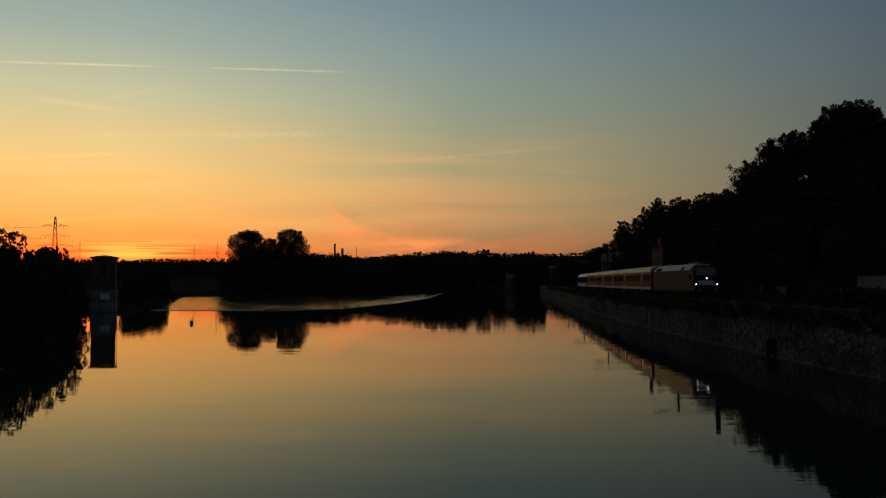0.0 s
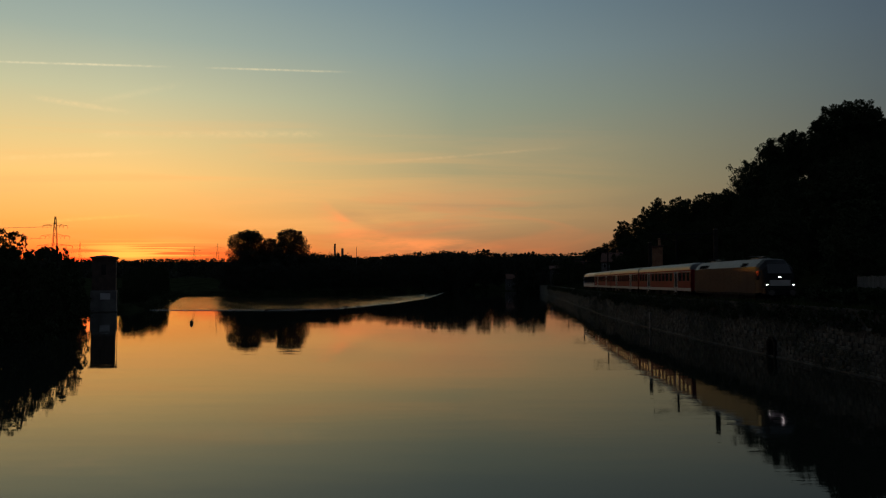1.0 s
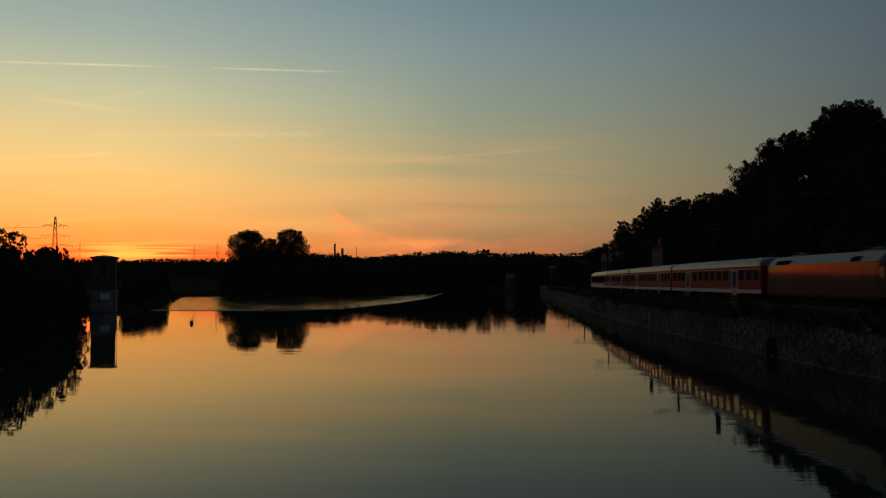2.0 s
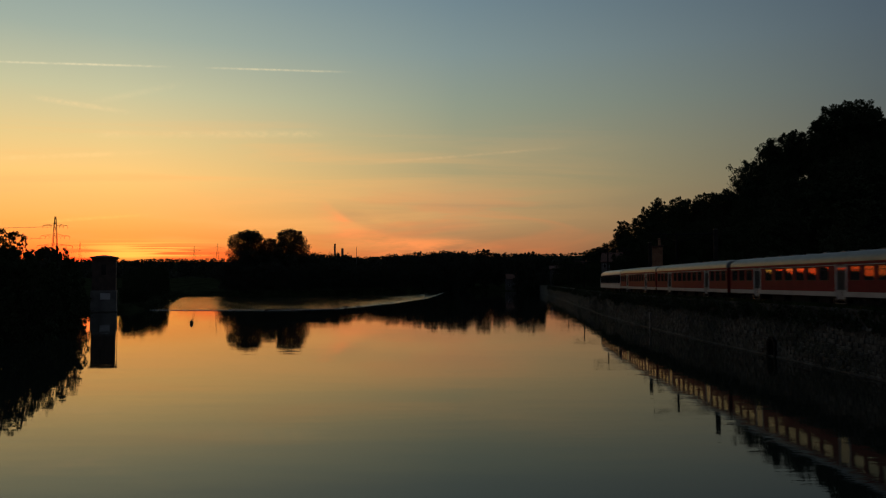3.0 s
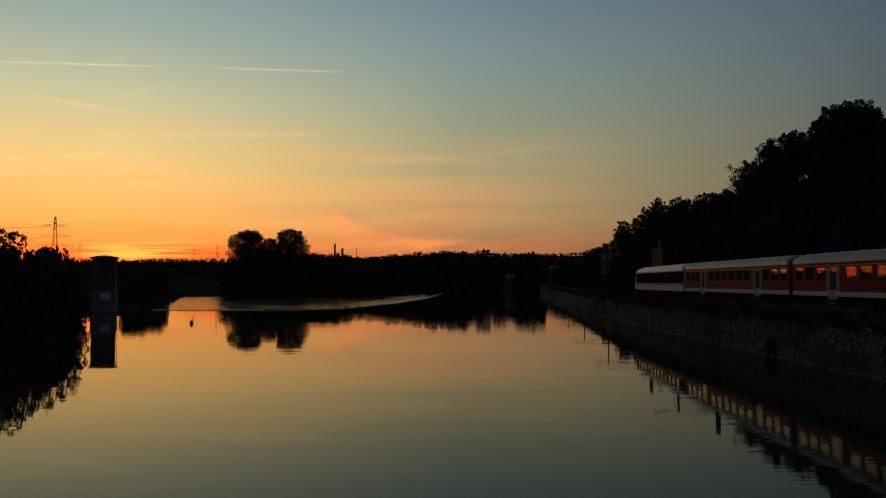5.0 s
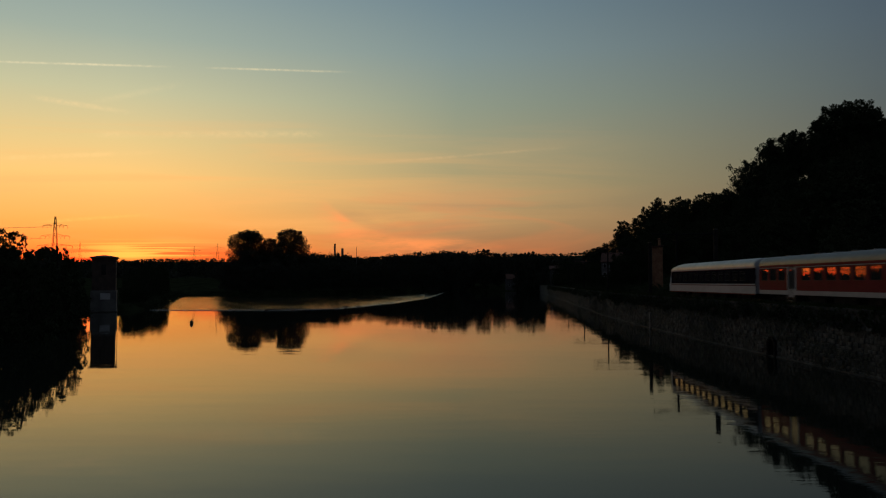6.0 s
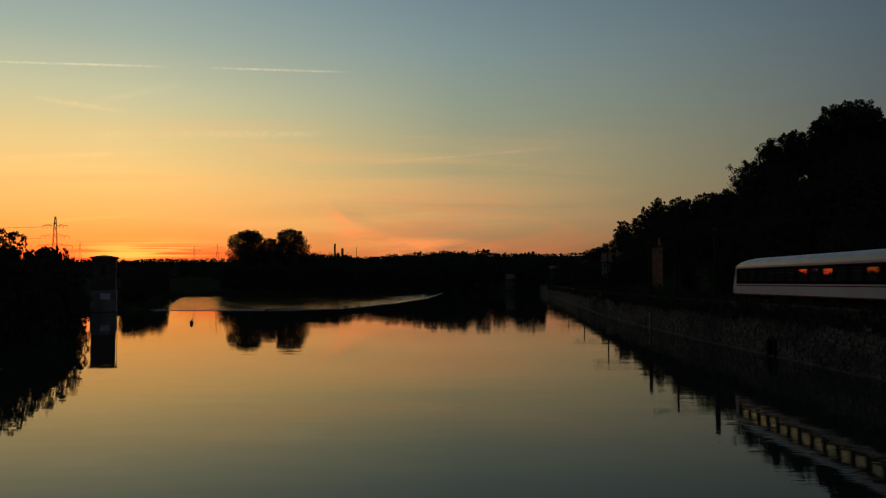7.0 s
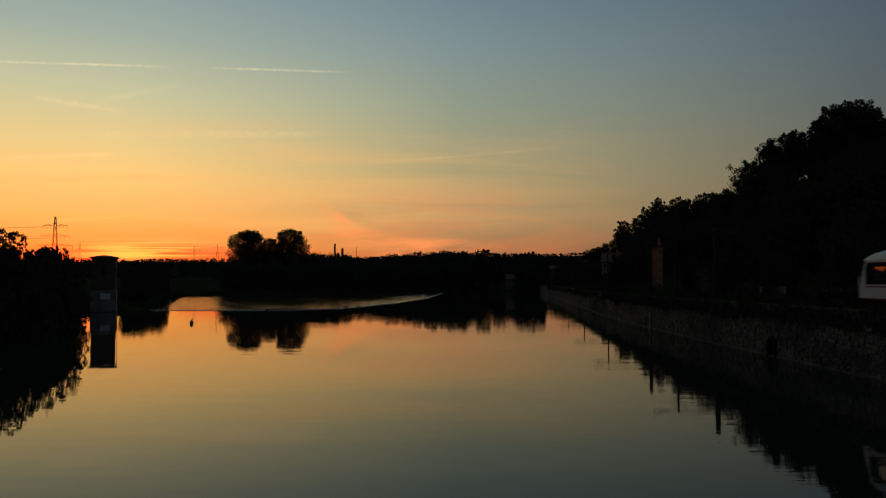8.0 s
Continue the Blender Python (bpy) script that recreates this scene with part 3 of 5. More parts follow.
def tail_carriage():
    car = thing("driving_trailer", "off-white tail carriage with dark window band and domed roof end", "train carriage", group="carriages of the train")
    h = CAR_HALF
    wins = [(-h + 1.6 + k * 1.86, -h + 2.9 + k * 1.86) for k in range(12)]
    z0, z1 = 2.05, 2.92
    for s in (-1, 1):
        opens = [(a, b, z0, z1) for a, b in wins]
        part("lower_side", side_panels("lower_side", -h + 0.68, h, SKIRT - 0.03, 1.60, [], WHITE, s * HALF), WHITE, car, "off-white lower side")
        part("stripe", side_panels("stripe", -h + 0.68, h, 1.60, 1.68, [], MAROON, s * (HALF + 0.003)), MAROON, car, "thin maroon line")
        part("pale_line", side_panels("pale_line", -h + 0.68, h, 1.68, 1.78, [], WHITE, s * HALF), WHITE, car)
        part("window_band", side_panels("window_band", -h + 0.68, h, 1.78, 3.12, opens, BLUE_BLACK, s * HALF), BLUE_BLACK, car, "dark glossy window band")
        part("upper_stripe", side_panels("upper_stripe", -h + 0.68, h, 3.12, 3.17, [], MAROON, s * (HALF + 0.003)), MAROON, car)
        part("eaves", side_panels("eaves", -h + 0.68, h, 3.17, EAVE, [], WHITE, s * HALF), WHITE, car)
        part("sole_line", side_panels("sole_line", -h + 0.3, h, SKIRT - 0.12, SKIRT - 0.03, [], MAROON, s * (HALF - 0.01)), MAROON, car)
        for a, b in wins:
            pane_at(car, a, b, z0, z1, s, tilt=0.7)
    part("roof", loft(roof_rings(h, True, back=0.42), True, ROOF_WHITE, "roof", False, True), ROOF_WHITE, car, "silvery roof domed at the end")
    rear = [(-h - 0.40, 0.92), (-h - 0.40, 1.5), (-h - 0.16, 2.1), (-h + 0.22, 2.9), (-h + 0.42, 3.38)]
    rings = []
    for x, z in rear:
        rings.append([(x + 0.32, -HALF, z), (x + 0.1, -HALF + 0.12, z), (x, -0.8, z), (x, 0.8, z), (x + 0.1, HALF - 0.12, z), (x + 0.32, HALF, z), (-h + 0.8, HALF - 0.02, z), (-h + 0.8, -HALF + 0.02, z)])
    part("rear_nose", loft(rings, True, WHITE, "rear_nose"), WHITE, car, "rounded off-white rear end")
    part("rear_windscreen", loft([[(-h - 0.17, q, 2.14), (-h + 0.2, q, 2.14), (-h + 0.5, q, 2.92), (-h + 0.21, q, 2.92)] for q in (-0.95, 0.95)], True, GLASS, "rear_windscreen"), GLASS, car)
    part("front_wall", boxed(h - 0.03, h + 0.03, -HALF + 0.06, HALF - 0.06, SKIRT, EAVE, bevel=0.01), WHITE, car)
    part("gangway", boxed(h, h + 0.30, -0.75, 0.75, 1.1, 3.25, bevel=0.05), RUBBER, car, "black rubber gangway bellows")
    tank = bmesh.new()
    for x, w in ((-3.8, 1.4), (0.6, 1.2), (4.2, 0.9)):
        box(tank, x - w, x + w, -1.15, 1.15, 0.42, 0.86, bevel=0.05)
    box(tank, -h, h, -1.2, 1.2, 0.82, 0.92)
    part("underframe", tank, UNDER, car, "grimy underframe with equipment boxes")
    interior(car, h, UNDER)
    add_running_gear(car, (-9.5, 9.5))
    add_buffers(car, h)
    return car


def locomotive():
    car = thing("locomotive", "silver electric locomotive with black cab front and three lit headlamps", "locomotive")
    h = LOCO / 2 - 0.35

    def section(x, inset, z_eave, z_top, lowz=1.0):
        w = 1.46 - inset
        return [(x, -w, lowz), (x, -w + 0.034, z_eave - 0.5), (x, -w + 0.042, z_eave - 0.1), (x, -w + 0.26, z_eave + 0.16), (x, -w * 0.55, z_top - 0.05), (x, 0, z_top),
                (x, w * 0.55, z_top - 0.05), (x, w - 0.26, z_eave + 0.16), (x, w - 0.042, z_eave - 0.1), (x, w - 0.034, z_eave - 0.5), (x, w, lowz)]

    body = [section(x, i, e, t) for x, i, e, t in ((-h + 0.75, 0.0, 3.3, 3.92), (-h + 2.4, 0, 3.36, 3.98), (0, 0, 3.36, 4.0), (h - 2.4, 0, 3.36, 3.98), (h - 1.5, 0.0, 3.34, 3.95))]
    part("body_shell", loft(body, True, SILVER, "body_shell"), SILVER, car, "glossy silver side reflecting the sunset")
    for e, m, name in ((1, BLACK, "front_cab"), (-1, SILVER, "rear_cab")):
        st = ((h - 1.5, 0.001, 3.34, 3.95), (h - 0.9, 0.03, 3.28, 3.86), (h - 0.45, 0.10, 3.0, 3.5), (h - 0.08, 0.22, 2.35, 2.62), (h, 0.30, 1.9, 2.2), (h, 0.32, 1.3, 1.55)) if e > 0 else \
             ((h - 0.75, 0.001, 3.3, 3.92), (h - 0.45, 0.08, 3.0, 3.5), (h - 0.08, 0.2, 2.35, 2.62), (h, 0.28, 1.9, 2.2))
        rings = [section(e * x, i, ev, t) for x, i, ev, t in st]
        part(name, loft(rings, True, m, name), m, car, "black rounded cab front" if e > 0 else "rear cab end")
    # front panel, lamps, windscreen
    part("front_panel", boxed(h + 0.0, h + 0.05, -0.86, 0.86, 1.62, 2.1, bevel=0.02), CREAM, car, "pale panel between the headlamps")
    part("buffer_beam", boxed(h - 0.4, h + 0.06, -1.3, 1.3, 0.85, 1.45, bevel=0.05), BLACK, car)
    rings = [[(h - 0.10, -1.02, 2.62), (h - 0.10, 1.02, 2.62), (h - 0.02, 1.02, 2.66), (h - 0.02, -1.02, 2.66)], [(h - 0.50, -0.92, 3.44), (h - 0.50, 0.92, 3.44), (h - 0.42, 0.92, 3.47), (h - 0.42, -0.92, 3.47)]]
    part("windscreen", loft(rings, True, SCREEN, "windscreen"), SCREEN, car, "dark raked windscreen")
    top = [[p for p in r[2:9]] for r in body]
    top = [[(x, y * 1.003, z + 0.006) for x, y, z in r] for r in top]
    part("roof", loft(top, False, ROOF_PALE, "roof", False), ROOF_PALE, car, "pale grey roof")
    for y, z in ((-1.10, 1.72), (1.10, 1.72), (0.0, 2.36)):
        hs = bmesh.new()
        tube(hs, (h - 0.2, y, z), (h + 0.06, y, z), 0.17, sides=16)
        lamp = part("headlamp", hs, BLACK, car, "lit white headlamp")
        ln = bmesh.new()
        tube(ln, (h + 0.055, y, z), (h + 0.085, y, z), 0.06, 0.052, sides=16)
        for q in ln.verts:
            q.co.z = z + (q.co.z - z) * 0.55
        part("lens", ln, HEADLAMP, lamp)
    for s in (-1, 1):
        part("cab_window", boxed(-0.23, 0.23, -0.015, 0.015, -0.38, 0.38, bevel=0.01), SCREEN, car, "dark cab side window", pose(h - 1.12, s * 1.424, 2.5, s * 1.04, 0, s * -3.0))
        part("cab_door", boxed(-0.31, 0.31, -0.008, 0.008, -0.85, 0.85, bevel=0.006), SILVER, car, "", pose(h - 1.95, s * 1.443, 2.0, s * 1.04))
        part("handrail", tube(bmesh.new(), (h - 1.55, s * 1.52, 1.2), (h - 1.55, s * 1.52, 2.4), 0.018), STEEL, car)
        part("side_skirt", boxed(-h + 1.0, h - 1.5, s * 1.40 - 0.05, s * 1.40 + 0.05, 0.78, 1.0, bevel=0.02), UNDER, car)
        for x in (-h + 2.6, -h + 3.9, h - 4.3):
            part("roof_grille", louvre(x, s), GRILLE, car, "black roof-edge ventilation grille")
        for k in range(7):
            x = -h + 3.5 + k * 1.9
            part("panel_seam", boxed(-0.008, 0.008, -0.004, 0.004, -0.9, 0.9), UNDER, car, "", pose(x, s * 1.445, 1.93, s * 1.04))
    for x0, e in ((-5.2, -1), (5.2, 1)):
        pan = bmesh.new()
        box(pan, x0 - 0.9, x0 + 0.9, -0.5, 0.5, 3.98, 4.07, bevel=0.02)
        tube(pan, (x0 - 0.6, 0, 4.08), (x0 + 0.7, 0, 4.16), 0.03)
        tube(pan, (x0 + 0.7, 0, 4.16), (x0 - 0.7, 0, 4.22), 0.025)
        tube(pan, (x0 - 0.7, -0.8, 4.23), (x0 - 0.7, 0.8, 4.23), 0.025)
        part("pantograph", pan, STEEL, car, "folded pantograph on the roof")
    part("underframe", boxed(-3.2, 3.2, -1.2, 1.2, 0.35, 1.0, bevel=0.06), UNDER, car, "dark transformer tank")
    add_running_gear(car, (-5.0, 5.0))
    add_buffers(car, h)
    return car


def louvre(x, s):
    bm = bmesh.new()
    w = 0.62
    for k in range(6):
        z = 3.30 + k * 0.055
        y = 1.36 - k * 0.040
        box(bm, x - w, x + w, min(s * (y - 0.03), s * (y + 0.045)), max(s * (y - 0.03), s * (y + 0.045)), z, z + 0.04)
    return bm


def build_train():
    c1 = red_carriage("red and pale grey passenger carriage running behind the locomotive")
    c2 = copy_thing(c1, Matrix())
    c3 = copy_thing(c1, Matrix())
    for c in (c2, c3):
        c["label"] = "red passenger carriage with pale grey doors and sill stripe"
        for b in c.children:
            if b.name.startswith("bogie"):
                for w in b.children:
                    WHEELS.append((w, w.location.x))
    loco = locomotive()
    tail = tail_carriage()
    # centre of each vehicle, ahead of the tail end
    TRAIN.extend([(tail, CAR * 0.5, 9.5), (c3, CAR * 1.5, 9.5), (c2, CAR * 2.5, 9.5), (c1, CAR * 3.5, 9.5), (loco, CAR * 4 + LOCO / 2, 5.0)])


build_train()


def tail_y(t):
    return 205.57 - 17.761 * t - 0.2145 * t * t - 0.11 * max(t - 6.2, 0.0) ** 2


def motions():
    """The train rolls down the valley past the pool; its wheels turn with the way."""
    for car, ahead, piv in TRAIN:
        rows = []
        for k in range(33):
            t = k * 0.25
            y = tail_y(t) - ahead
            a, b = Vector((track_x(y + piv), y + piv)), Vector((track_x(y - piv), y - piv))
            mid, d = (a + b) / 2, b - a
            rows.append((t, pose(mid.x, mid.y, RAIL, 0, 0, math.degrees(math.atan2(d.y, d.x)))))
        walk(car, rows)
    for w, a in WHEELS:
        walk(w, [(k / 30, pose(a, 0, 0.5) @ Matrix.Rotation((tail_y(0) - tail_y(k / 30)) / 0.5, 4, "Y")) for k in range(241)])


# ------------------------------------------------------------------ railway, quay wall
def build_track():
    ys = [-120 + 3.0 * k for k in range(220)]
    prof = [(-1.95, 3.05), (-1.75, 3.30), (-1.3, 3.40), (1.3, 3.40), (1.75, 3.30), (2.6, 3.0)]
    rings = [[(track_x(y) + a, y, b + 0.02 * noise.noise((y * 0.7, a, 0))) for a, b in prof] for y in ys]
    bed = tagged(new("track_bed", loft(rings, False, BALLAST, "track_bed", False)), "dark crushed-stone railway track bed", "track bed", kind="structure")
    sec = [(-0.07, 3.44), (-0.07, 3.46), (-0.012, 3.49), (-0.012, 3.57), (-0.036, 3.585), (-0.036, RAIL), (0.036, RAIL), (0.036, 3.585), (0.012, 3.57), (0.012, 3.49), (0.07, 3.46), (0.07, 3.44)]
    for s in (-1, 1):
        rings = [[(track_x(y) + s * 0.755 + a, y, b) for a, b in sec] for y in ys]
        rail = tagged(new("rail", loft(rings, True, RUST, "rail")), "long steel rail on sleepers", "rail", group="rails of the track")
    sl = boxed(-1.3, 1.3, -0.13, 0.13, 3.30, 3.445, bevel=0.015)
    me = bpy.data.meshes.new("sleeper")
    sl.to_mesh(me)
    sl.free()
    me.materials.append(CONCRETE)
    for k in range(230):
        y = 20 + k * 0.62
        part("sleeper", me, CONCRETE, bed, "", pose(track_x(y), y, 0))


def mast(y, bracket, high, thick=0.13, arms=(3.4, 5.2)):
    x = track_x(y) + 2.6
    base = ground_z(x, y)
    m = thing("catenary_mast" if bracket else "signal_post", "slim grey steel mast with a wire bracket beside the track" if bracket else "plain dark steel post beside the railway track",
              "mast" if bracket else "post", pose(x, y, base), group="masts along the railway")
    part("footing", boxed(-0.35, 0.35, -0.35, 0.35, -0.3, 0.25, bevel=0.04), CONCRETE, m)
    bm = bmesh.new()
    if not bracket:
        box(bm, -thick, thick, -thick * 0.7, thick * 0.7, 0.2, high, bevel=0.03)
    else:
        # rolled steel H section
        for s in (-1, 1):
            box(bm, s * 0.10 - 0.02, s * 0.10 + 0.02, -0.10, 0.10, 0.2, high)
        box(bm, -0.08, 0.08, -0.015, 0.015, 0.2, high)
    part("pole", bm, GALV if bracket else UNDER, m)
    if bracket:
        a = bmesh.new()
        for e, r in zip((-1, 1), arms):
            tube(a, (0, 0, high - 0.2), (e * r, 0, high - 0.1), 0.09)
            tube(a, (0, 0, high - 1.3), (e * r * 0.85, 0, high - 0.15), 0.06)
            tube(a, (e * r * 0.5, 0, high - 0.75), (e * r * 0.95, 0, high - 1.0), 0.035)
            tube(a, (e * r * 0.95, 0, high - 1.0), (e * r * 0.97, 0, high - 0.12), 0.03)
        part("bracket", a, GALV, m)
        ins = bmesh.new()
        for k in range(4):
            tube(ins, (-0.25 - 0.07 * k, 0, high - 1.0), (-0.29 - 0.07 * k, 0, high - 1.0), 0.08)
        part("insulator", ins, BARK, m)
    else:
        part("cap", boxed(-0.24, 0.24, -0.14, 0.14, high, high + 0.12, bevel=0.03), STEEL, m)


def stone_mesh(rng, w, h):
    bm = boxed(0, 0.24, 0, w, 0, h)
    for v in bm.verts:
        if v.co.x < 0.1:
            v.co += Vector((rng.uniform(-0.035, 0.02), rng.uniform(-0.02, 0.02), rng.uniform(-0.02, 0.02)))
    bmesh.ops.bevel(bm, geom=[e for e in bm.edges if all(v.co.x < 0.12 for v in e.verts)], offset=0.025, segments=1, affect="EDGES")
    me = bpy.data.meshes.new("stone")
    bm.to_mesh(me)
    bm.free()
    me.materials.append(STONE)
    return me


WALL_TOP = 3.95


def build_wall():
    ys = [-120 + 3.0 * k for k in range(220)]
    sec = [(0.05, -2.2), (0.02, 0), (0.0, WALL_TOP - 0.2), (0.44, WALL_TOP - 0.2), (0.44, -2.2)]
    wall = tagged(new("wall_quay", loft([[(wall_x(y) + a, y, b) for a, b in sec] for y in ys], True, MORTAR, "wall_quay")), "dark rough stone quay wall along the pool", "wall", kind="structure")
    cope = [(-0.06, WALL_TOP - 0.2), (-0.06, WALL_TOP - 0.02), (-0.03, WALL_TOP + 0.01), (0.47, WALL_TOP + 0.01), (0.47, WALL_TOP - 0.2)]
    part("coping", loft([[(wall_x(y) + a, y, b) for a, b in cope] for y in ys], True, MORTAR, "coping"), MORTAR, wall, "worn coping along the wall top")
    foot = [(0.03, -0.6), (-0.13, -0.5), (-0.12, 0.05), (-0.08, 0.10), (0.03, 0.12)]
    part("plinth", loft([[(wall_x(y) + a + 0.03 * noise.noise((y * 0.9, a, 4.0)), y, b + 0.03 * noise.noise((y * 0.7, b, 1.0))) for a, b in foot] for y in ys], True, PLINTH, "plinth"), PLINTH, wall, "pale water-worn footing at the waterline")
    rng = random.Random(11)
    sizes = [(w, hh) for w in (0.22, 0.34, 0.47, 0.66) for hh in (0.22, 0.30)]
    kinds = {q: [stone_mesh(rng, *q) for _ in range(2)] for q in sizes}
    rest_v, rest_f, count = [], [], 0
    z, base = -0.25, 0
    while z < WALL_TOP - 0.36:
        hh = rng.choice((0.22, 0.22, 0.30))
        y = 34.0 + rng.uniform(-0.4, 0)
        while y < 330:
            w = rng.choice((0.22, 0.34, 0.47, 0.66)) if y < 54 else rng.uniform(0.18, 0.62) * (1 if y < 150 else 1.8)
            lift = rng.uniform(-0.03, 0.03)
            if 41 < y < 54 and count < 300:
                part("stone", rng.choice(kinds[(w, hh)]), STONE, wall, "", pose(wall_x(y) + rng.uniform(-0.07, 0.03), y, z + lift, rng.uniform(-5, 5), 0, 0))
                count += 1
            else:
                k = len(rest_v)
                x = wall_x(y) + rng.uniform(-0.07, 0.04)
                x2 = wall_x(y + w) + (x - wall_x(y))
                j = [rng.uniform(-0.04, 0.04) for _ in range(8)]
                ft, fb = z + hh + lift, z + lift
                rest_v += [(x + j[0], y + 0.01 + j[6] * 0.5, fb + 0.01 + j[7] * 0.5), (x2 + j[1], y + w - 0.01, fb + 0.01 + j[2] * 0.5), (x2 + j[3], y + w - 0.01 + j[5] * 0.5, ft - 0.01 + j[4] * 0.5), (x + j[5], y + 0.01, ft - 0.01 + j[1] * 0.5),
                           (x + 0.2, y, fb), (x2 + 0.2, y + w, fb), (x2 + 0.2, y + w, ft), (x + 0.2, y, ft)]
                rest_f += [(k, k + 3, k + 2, k + 1), (k, k + 1, k + 5, k + 4), (k + 1, k + 2, k + 6, k + 5), (k + 2, k + 3, k + 7, k + 6), (k + 3, k, k + 4, k + 7)]
            y += w + rng.uniform(0.004, 0.03)
        z += hh + 0.008
    ob = part("stonework", mesh_of("stonework", rest_v, rest_f, STONE_LOOSE), STONE_LOOSE, wall)
    ob["kind"] = "stuff"
    # a streak of pale plants, built as rough blocks, and a dark drain mouth
    pil = bmesh.new()
    for k in range(9):
        wd = rng.uniform(0.16, 0.34)
        box(pil, wall_x(91.5) - rng.uniform(0.1, 0.2), wall_x(91.5) + 0.3, 91.5 - wd, 91.5 + rng.uniform(0.12, 0.34), -0.6 + k * 0.28, -0.33 + k * 0.28, bevel=0.03)
    part("pilaster", pil, CONCRETE, wall, "pale rough blocks standing for a streak of pale plants")
    drain = bmesh.new()
    dx = wall_x(57)
    for k in range(9):
        t = math.pi * k / 8
        c, q = 57 + 0.62 * math.cos(t), 0.75 + 0.62 * math.sin(t)
        box(drain, dx - 0.20, dx + 0.2, c - 0.11, c + 0.11, q - 0.11, q + 0.11, bevel=0.02)
    for e in (-0.62, 0.62):
        box(drain, dx - 0.20, dx + 0.2, 57 + e - 0.11, 57 + e + 0.11, -0.6, 0.75, bevel=0.02)
    arch = part("drain_arch", drain, UNDER, wall, "dark stone arch of a drain")
    # no opening is cut: a solid black block gives the shade inside the arch
    part("drain_hollow", boxed(dx - 0.085, dx + 0.1, 56.4, 57.6, -0.6, 1.25, bevel=0.03), GRILLE, arch, "black block standing for the shade in the drain mouth")


build_track()
for y, br, hi in ((86.5, False, 8.4), (103, True, 9.1), (120, False, 8.6), (171, True, 10.0), (229, True, 9.4), (293, True, 9.4)):
    mast(y, br, hi, 0.13 if br else 0.24)
build_wall()


# ------------------------------------------------------------------ trees
def leaf_cloud(rng, centres, per, size, squash=0.8):
    """Small leaf quads scattered round clump centres [(x, y, z, radius)]."""
    n = len(centres) * per
    c = np.repeat(np.array(centres), per, axis=0)
    d = rng.normal(size=(n, 3))
    d /= np.linalg.norm(d, axis=1)[:, None]
    d *= (rng.random(n) ** 0.45)[:, None]
    d[:, 2] *= squash
    p = c[:, :3] + d * c[:, 3:4]
    a = rng.normal(size=(n, 3))
    a /= np.linalg.norm(a, axis=1)[:, None]
    b = np.cross(a, rng.normal(size=(n, 3)))
    b /= np.linalg.norm(b, axis=1)[:, None]
    s = size * (0.6 + 0.8 * rng.random(n))[:, None]
    v = np.stack([p - a * s, p + b * s * 0.55, p + a * s, p - b * s * 0.55], axis=1).reshape(-1, 3)
    f = np.arange(n * 4).reshape(-1, 4)
    return v, f


def np_mesh(name, v, f, mat):
    me = bpy.data.meshes.new(name)
    me.vertices.add(len(v))
    me.vertices.foreach_set("co", np.asarray(v, dtype=np.float32).ravel())
    me.loops.add(f.size)
    me.loops.foreach_set("vertex_index", f.astype(np.int32).ravel())
    me.polygons.add(len(f))
    me.polygons.foreach_set("loop_start", np.arange(0, f.size, f.shape[1], dtype=np.int32))
    me.materials.append(mat)
    me.update(calc_edges=True)
    return me


def tree_prototype(name, seed, width=0.62, low=0.18, clumps=46, per=42, leaf=0.021, core=0.42, fill=0.5, bare=False, label="", category="tree", group="", leaf_mat=None):
    """A tree one metre high, to be scaled: tapered trunk, forked limbs, a ragged crown of leaf clumps."""
    rng = np.random.default_rng(seed)
    t = thing(name, label, category, group=group)
    bm = bmesh.new()
    tube(bm, (0, 0, -0.04), (0.01, 0, 0.30), 0.026, 0.018, 8)
    tube(bm, (0.01, 0, 0.30), (rng.normal() * 0.02, rng.normal() * 0.02, 0.72), 0.018, 0.006, 7)
    centres = []
    for k in range(clumps):
        a = rng.uniform(0, math.tau)
        h = rng.uniform(0, 1) ** 0.9
        z = low + (0.94 - low) * h
        body = math.sin(math.pi * (0.16 + 0.72 * h)) ** 0.6
        r = width * 0.5 * body * math.sqrt(rng.uniform(0.05, 1.0))
        cr = rng.uniform(0.05, 0.10) * (1.15 - 0.4 * h)
        x, y = r * math.cos(a), r * math.sin(a)
        centres.append((x, y, min(z, 0.985 - cr * 0.8), cr))
        if k % 4 == 0 or bare:
            start = Vector((0.01, 0, max(0.16, z * 0.55)))
            tube(bm, start, (x, y, z), 0.010 if not bare else 0.005, 0.002, 5)
            if bare:
                for _ in range(3):
                    q = Vector((x, y, z)) * 0.75 + start * 0.25
                    tube(bm, q, q + Vector((rng.normal() * 0.06, rng.normal() * 0.06, abs(rng.normal()) * 0.10)), 0.0022, 0.001, 4)
    if not bare:
        for h in np.linspace(0.06, 0.82, 8):       # the shaded inner crown
            cr = width * core * math.sin(math.pi * (0.16 + 0.72 * h))
            centres += [(rng.normal() * 0.02, rng.normal() * 0.02, low + (0.9 - low) * h, cr)] * (1 + int((cr / 0.07) ** 2 * fill))
    centres.append((0, 0, 0.955, 0.045))
    part("trunk", bm, BARK, t, "dark bare trunk and limbs" if bare else "")
    if bare:
        centres = [c for c in centres if rng.random() < 0.25]
    v, f = leaf_cloud(rng, centres, per if not bare else 30, leaf)
    leaf_mat = leaf_mat or LEAF
    part("crown", np_mesh("crown", v, f, leaf_mat), leaf_mat, t, "dense dark foliage" if not bare else "sparse leaves")
    return t


